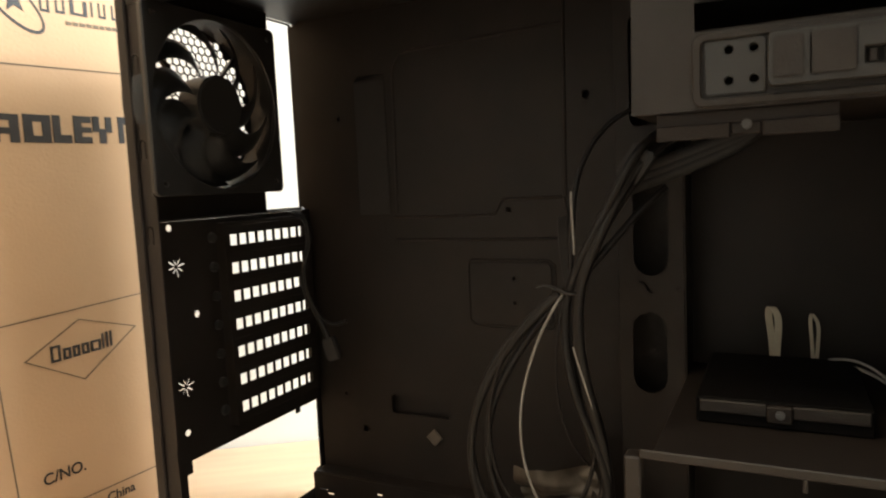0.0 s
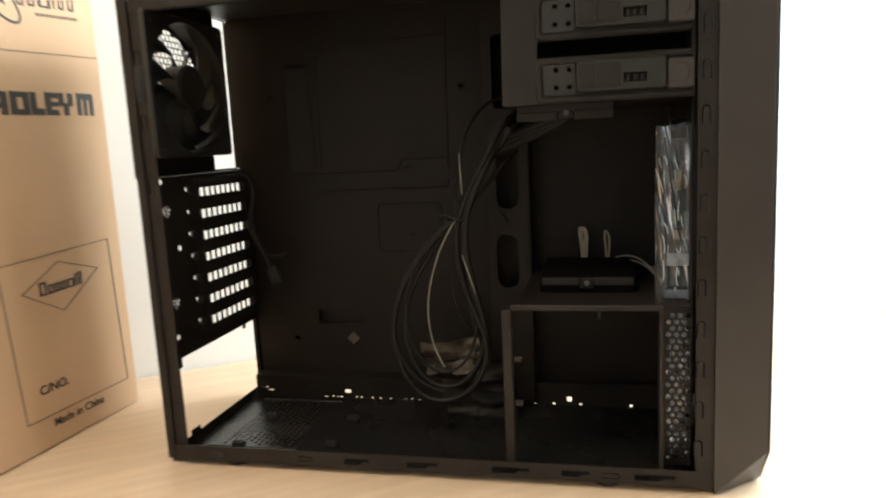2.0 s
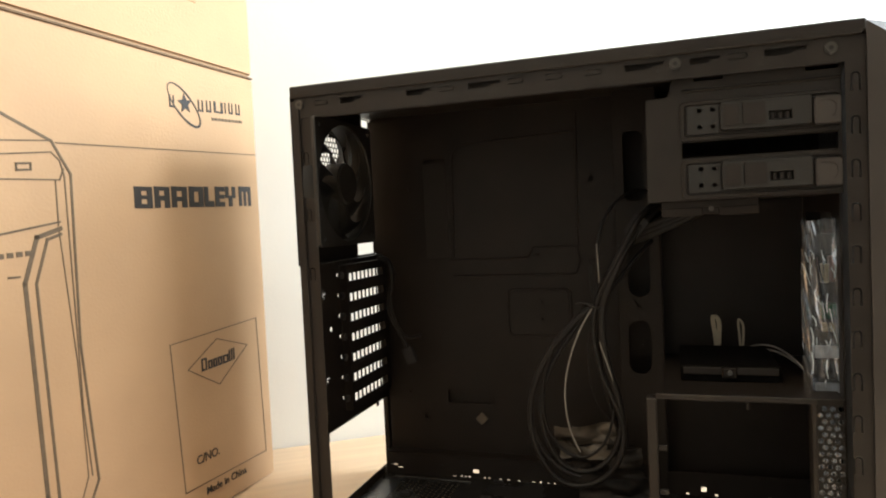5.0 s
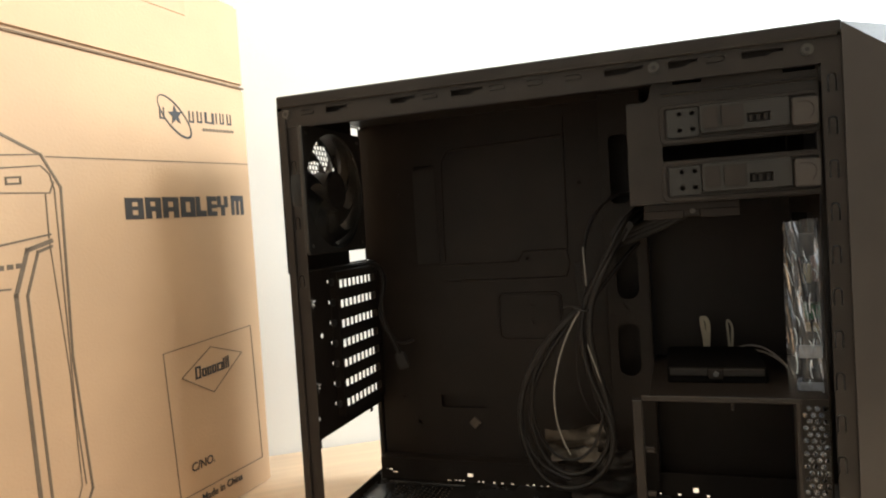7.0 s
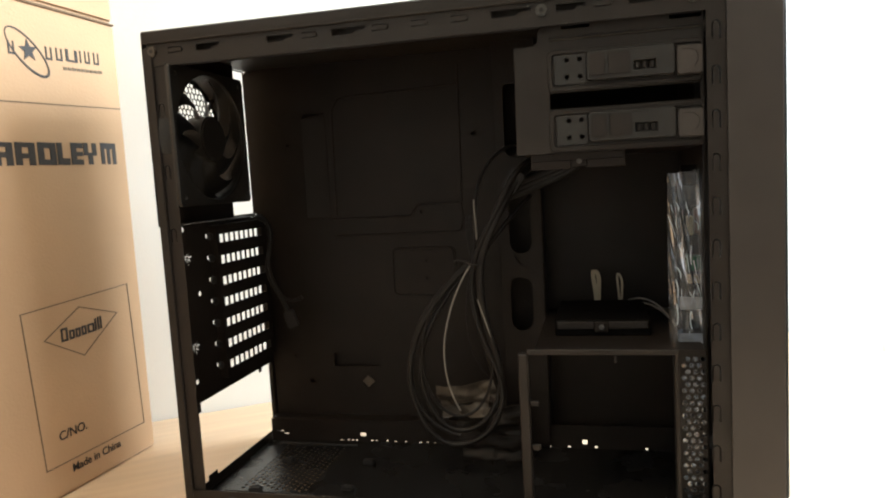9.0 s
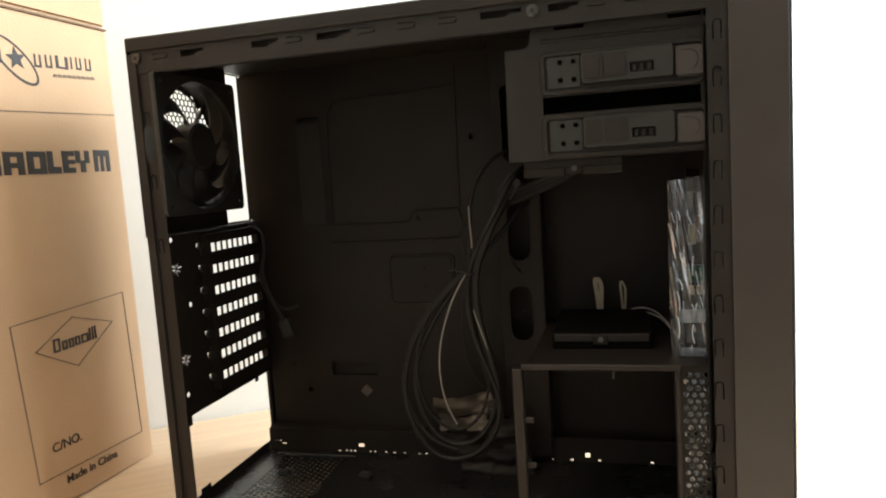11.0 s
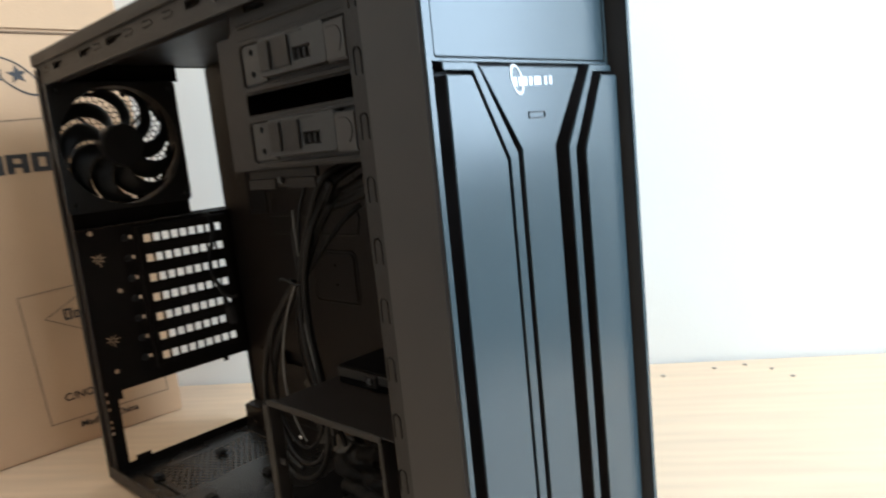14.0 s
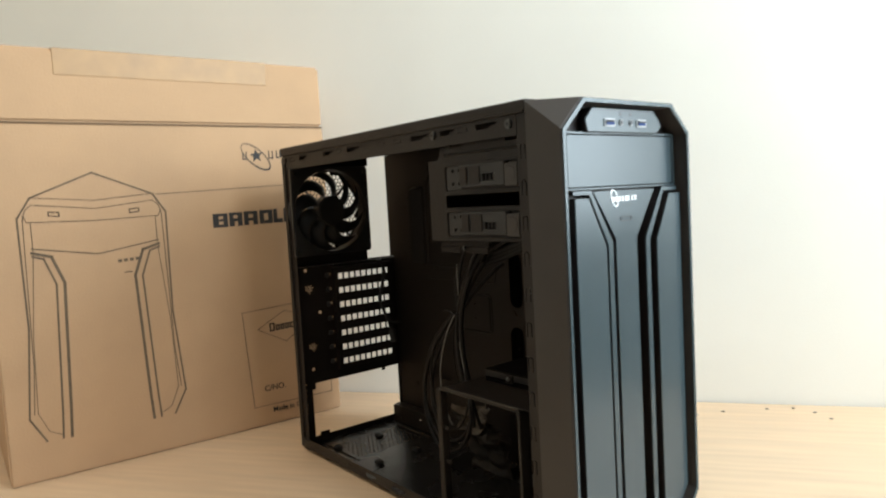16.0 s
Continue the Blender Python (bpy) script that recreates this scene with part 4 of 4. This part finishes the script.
on_box("score_line", block(0.0004, W - 0.0004, 0.4632, 0.4650, -D + 0.001, 0.0004), CARD_DARK)
on_box("packing_tape", block(0.0900, W - 0.0900, H - 0.0350, H + 0.0006, -0.0300, 0.0020, 0.0015), TAPE)


def bar(u0, u1, v0, v1, mat=INK, lift=0.0006, parent=None):
    return on_box("print", block(u0, u1, v0, v1, -0.0002, lift), mat, parent)


def stroke(points, w, mat=INK_THIN):
    """A printed line of width w through points of the face."""
    bm = bmesh.new()
    for (a, b), (c, d) in zip(points, points[1:]):
        n_ = math.hypot(c - a, d - b) or 1
        du, dv = (c - a) / n_, (d - b) / n_
        q = [(a - du * w / 2 - dv * w / 2, b - dv * w / 2 + du * w / 2), (c + du * w / 2 - dv * w / 2, d + dv * w / 2 + du * w / 2), (c + du * w / 2 + dv * w / 2, d + dv * w / 2 - du * w / 2), (a - du * w / 2 + dv * w / 2, b - dv * w / 2 - du * w / 2)]
        lo = [bm.verts.new((u, v, -0.0001)) for u, v in q]
        hi = [bm.verts.new((u, v, 0.0005)) for u, v in q]
        bm.faces.new(hi)
        for k in range(4):
            bm.faces.new((lo[k], lo[(k + 1) % 4], hi[(k + 1) % 4], hi[k]))
    return on_box("print", bm, mat)


# Crease across the carton, its shade drawn as a thin dark stroke.
stroke([(0.003, 0.3760), (0.266, 0.3668)], 0.0010, INK_THIN)
# brand block drawn as a ring, a star and plain blocks
def tilted(cu_, cv, a, b, turn, k=28):
    c, s_ = math.cos(turn), math.sin(turn)
    return [(cu_ + a * math.cos(q) * c - b * math.sin(q) * s_, cv + a * math.cos(q) * s_ + b * math.sin(q) * c) for q in [2 * math.pi * i / k for i in range(k)]]


on_box("print", plate(tilted(0.1155, 0.4175, 0.0285, 0.0125, 0.72), [tilted(0.1160, 0.4180, 0.0268, 0.0108, 0.70)], 0.0005, Matrix.Translation((0, 0, 0.0003))), INK)
star = [(0.1150 + (0.0105 if k % 2 == 0 else 0.0045) * math.sin(math.pi * k / 5 + 0.1), 0.4195 + (0.0105 if k % 2 == 0 else 0.0045) * math.cos(math.pi * k / 5 + 0.1)) for k in range(10)]
on_box("print", plate(star, [], 0.0005, Matrix.Translation((0, 0, 0.0004))), INK)


def comb_block(u0, u1, v0, v1):
    w = (u1 - u0) * 0.22
    bar(u0, u0 + w, v0, v1)
    bar(u1 - w, u1, v0, v1)
    bar(u0 + w, u1 - w, v0, v0 + (v1 - v0) * 0.16)


for u0, u1, dv in ((0.1300, 0.1365, 0.0), (0.0880, 0.0955, 0.001), (0.0755, 0.0830, 0.002), (0.0565, 0.0710, 0.003), (0.0515, 0.0530, 0.004), (0.0400, 0.0465, 0.0045), (0.0275, 0.0345, 0.005)):
    if u1 - u0 < 0.003:
        bar(u0, u1, 0.4135 + dv, 0.4255 + dv)
    else:
        comb_block(u0, u1, 0.4135 + dv, 0.4255 + dv)
for k in range(9):
    bar(0.0245 + 0.0058 * k, 0.0290 + 0.0058 * k, 0.4100 - 0.0003 * k, 0.4128 - 0.0003 * k, INK_THIN)
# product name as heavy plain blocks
for u0, u1, gaps in ((0.1665, 0.1885, ((0.30, 0.62, 0.20, 0.42), (0.30, 0.62, 0.60, 0.80))), (0.1440, 0.1640, ((0.35, 0.68, 0.58, 0.80), (0.35, 0.62, -0.01, 0.34))), (0.1200, 0.1415, ((0.33, 0.67, 0.52, 0.78), (0.33, 0.67, -0.01, 0.30))),
                     (0.0960, 0.1170, ((0.33, 0.66, 0.25, 0.75),)), (0.0795, 0.0945, ((-0.01, 0.58, 0.30, 1.01),)), (0.0622, 0.0775, ((-0.01, 0.55, 0.24, 0.40), (-0.01, 0.55, 0.60, 0.76))),
                     (0.0438, 0.0610, ((0.34, 0.66, 0.55, 1.01), (-0.01, 0.32, -0.01, 0.42), (0.68, 1.01, -0.01, 0.42))), (0.0165, 0.0378, ((0.24, 0.40, -0.01, 0.72), (0.60, 0.76, -0.01, 0.72)))):
    lift = 0.0035 * (0.19 - u0) / 0.19
    v0, v1 = 0.3135 + lift, 0.3335 + lift * 1.6
    # gaps as strips of bare card between solid bars
    cuts_u = sorted({0.0, 1.0, *[max(0, g[0]) for g in gaps], *[min(1, g[1]) for g in gaps]})
    cuts_v = sorted({0.0, 1.0, *[max(0, g[2]) for g in gaps], *[min(1, g[3]) for g in gaps]})
    bm = bmesh.new()
    for a, b in zip(cuts_u, cuts_u[1:]):
        for c, d in zip(cuts_v, cuts_v[1:]):
            if not any(g[0] <= (a + b) / 2 <= g[1] and g[2] <= (c + d) / 2 <= g[3] for g in gaps):
                block(u0 + (u1 - u0) * a, u0 + (u1 - u0) * b, v0 + (v1 - v0) * c, v0 + (v1 - v0) * d, -0.0002, 0.0006, 0, bm)
    on_box("print", bm, INK)
# the ruled frame, the lozenge and the lettering
stroke([(0.1560, 0.1815), (0.0200, 0.1882), (0.0148, 0.0318), (0.1470, 0.0320), (0.1560, 0.1815)], 0.0009)
stroke([(0.1335, 0.1522), (0.0888, 0.1762), (0.0388, 0.1606), (0.0880, 0.1274), (0.1335, 0.1522)], 0.0009)
for k, (w, h) in enumerate(((0.0080, 0.0130), (0.0065, 0.0090), (0.0060, 0.0090), (0.0062, 0.0090), (0.0088, 0.0090), (0.0018, 0.0125), (0.0018, 0.0130), (0.0018, 0.0130))):
    u = 0.1140 - sum((0.0100, 0.0080, 0.0076, 0.0078, 0.0100, 0.0036, 0.0036, 0.0036)[:k])
    v = 0.1466 + 0.0003 * k
    if w > 0.003:
        bm = block(u - w, u, v, v + 0.0020, -0.0002, 0.0006)
        block(u - w, u, v + h - 0.0020, v + h, -0.0002, 0.0006, 0, bm)
        block(u - 0.0020, u, v + 0.0020, v + h - 0.0020, -0.0002, 0.0006, 0, bm)
        block(u - w, u - w + 0.0020, v + 0.0020, v + h - 0.0020, -0.0002, 0.0006, 0, bm)
        on_box("print", bm, INK)
    else:
        bar(u - w, u, v, v + h)


def lettering(text, u, v, size, turn=0.0):
    cu = bpy.data.curves.new("text", "FONT")
    cu.body, cu.size, cu.extrude, cu.offset = text, size, 0.0002, size * 0.012
    ob = bpy.data.objects.new("text", cu)
    me = bpy.data.meshes.new_from_object(ob)
    bpy.data.objects.remove(ob)
    me.transform(Matrix.Translation((u, v, 0.0004)) @ Matrix.Rotation(turn, 4, "Z") @ Matrix.Diagonal((-1, 1, 1, 1)))
    me.flip_normals()
    return on_box("print", me, INK)


lettering("C/NO.", 0.1295, 0.0545, 0.0125)
lettering("Made in China", 0.1180, 0.0195, 0.0112)
# line drawing of the tower
U = 0.345
for sgn in (1, -1):
    def q(pts):
        return [(U - sgn * (U - u), v) for u, v in pts]
    stroke(q([(U, 0.3990), (0.2706, 0.3680), (0.2545, 0.3420), (0.2560, 0.2000), (0.2470, 0.0840), (0.2640, 0.0520)]), 0.0022)
    stroke(q([(U, 0.3620), (0.2735, 0.3680)]), 0.0010)
    stroke(q([(U, 0.3510), (0.2715, 0.3590), (0.2641, 0.3528), (0.2605, 0.3400), (0.2575, 0.1500), (0.2530, 0.0900)]), 0.0011)
    stroke(q([(U, 0.3350), (0.2650, 0.3370), (0.2610, 0.3460)]), 0.0011)
    stroke(q([(0.2690, 0.3360), (0.2690, 0.3000)]), 0.0011)
    stroke(q([(U, 0.2900), (0.2675, 0.3030)]), 0.0016)
    stroke(q([(0.2675, 0.2975), (0.2890, 0.2910), (0.3015, 0.2560), (0.2950, 0.0880), (0.2930, 0.0520)]), 0.0036)
    stroke(q([(0.2675, 0.2930), (0.2800, 0.2890), (0.2920, 0.2550), (0.2850, 0.0840), (0.2830, 0.0520)]), 0.0024)
    stroke(q([(0.2690, 0.2980), (0.2600, 0.1870), (0.2570, 0.0900), (0.2680, 0.0640), (0.2830, 0.0560)]), 0.0009)
    stroke(q([(0.2900, 0.3490), (0.3020, 0.3480), (0.3020, 0.3430), (0.2900, 0.3440), (0.2900, 0.3490)]), 0.0016)
for k in range(4):
    bar(0.317 - 0.0075 * k, 0.322 - 0.0075 * k, 0.2760 + 0.0004 * k, 0.2800 + 0.0004 * k, INK_THIN)
bar(0.3050, 0.3150, 0.2610, 0.2625, INK_THIN)

# small crumbs on the table near the wall
SPECK = material("grey_brown_crumb", (0.30, 0.26, 0.22), 0.8, 0.0, 0.3, 400)
for u, y in ((0.537, -0.072), (0.575, -0.052), (0.637, -0.033), (0.674, -0.025), (0.699, -0.043), (0.714, -0.069)):
    speck = thing("crumb", WALL @ Vector((u, y, 0.0)), "small grey-brown crumb on the pine table", "crumb", "crumbs on the table")
    bm = bmesh.new()
    bmesh.ops.create_icosphere(bm, subdivisions=2, radius=1.0)
    off = Vector((u * 50, y * 50, 0))
    for v in bm.verts:
        k = 0.75 + 0.5 * noise.noise(v.co * 1.3 + off)
        v.co = WALL @ Vector((u + v.co.x * 0.0035 * k, y + v.co.y * 0.0022 * k, 0.0011 + v.co.z * 0.0011))
    part("bit", bm, SPECK, speck)
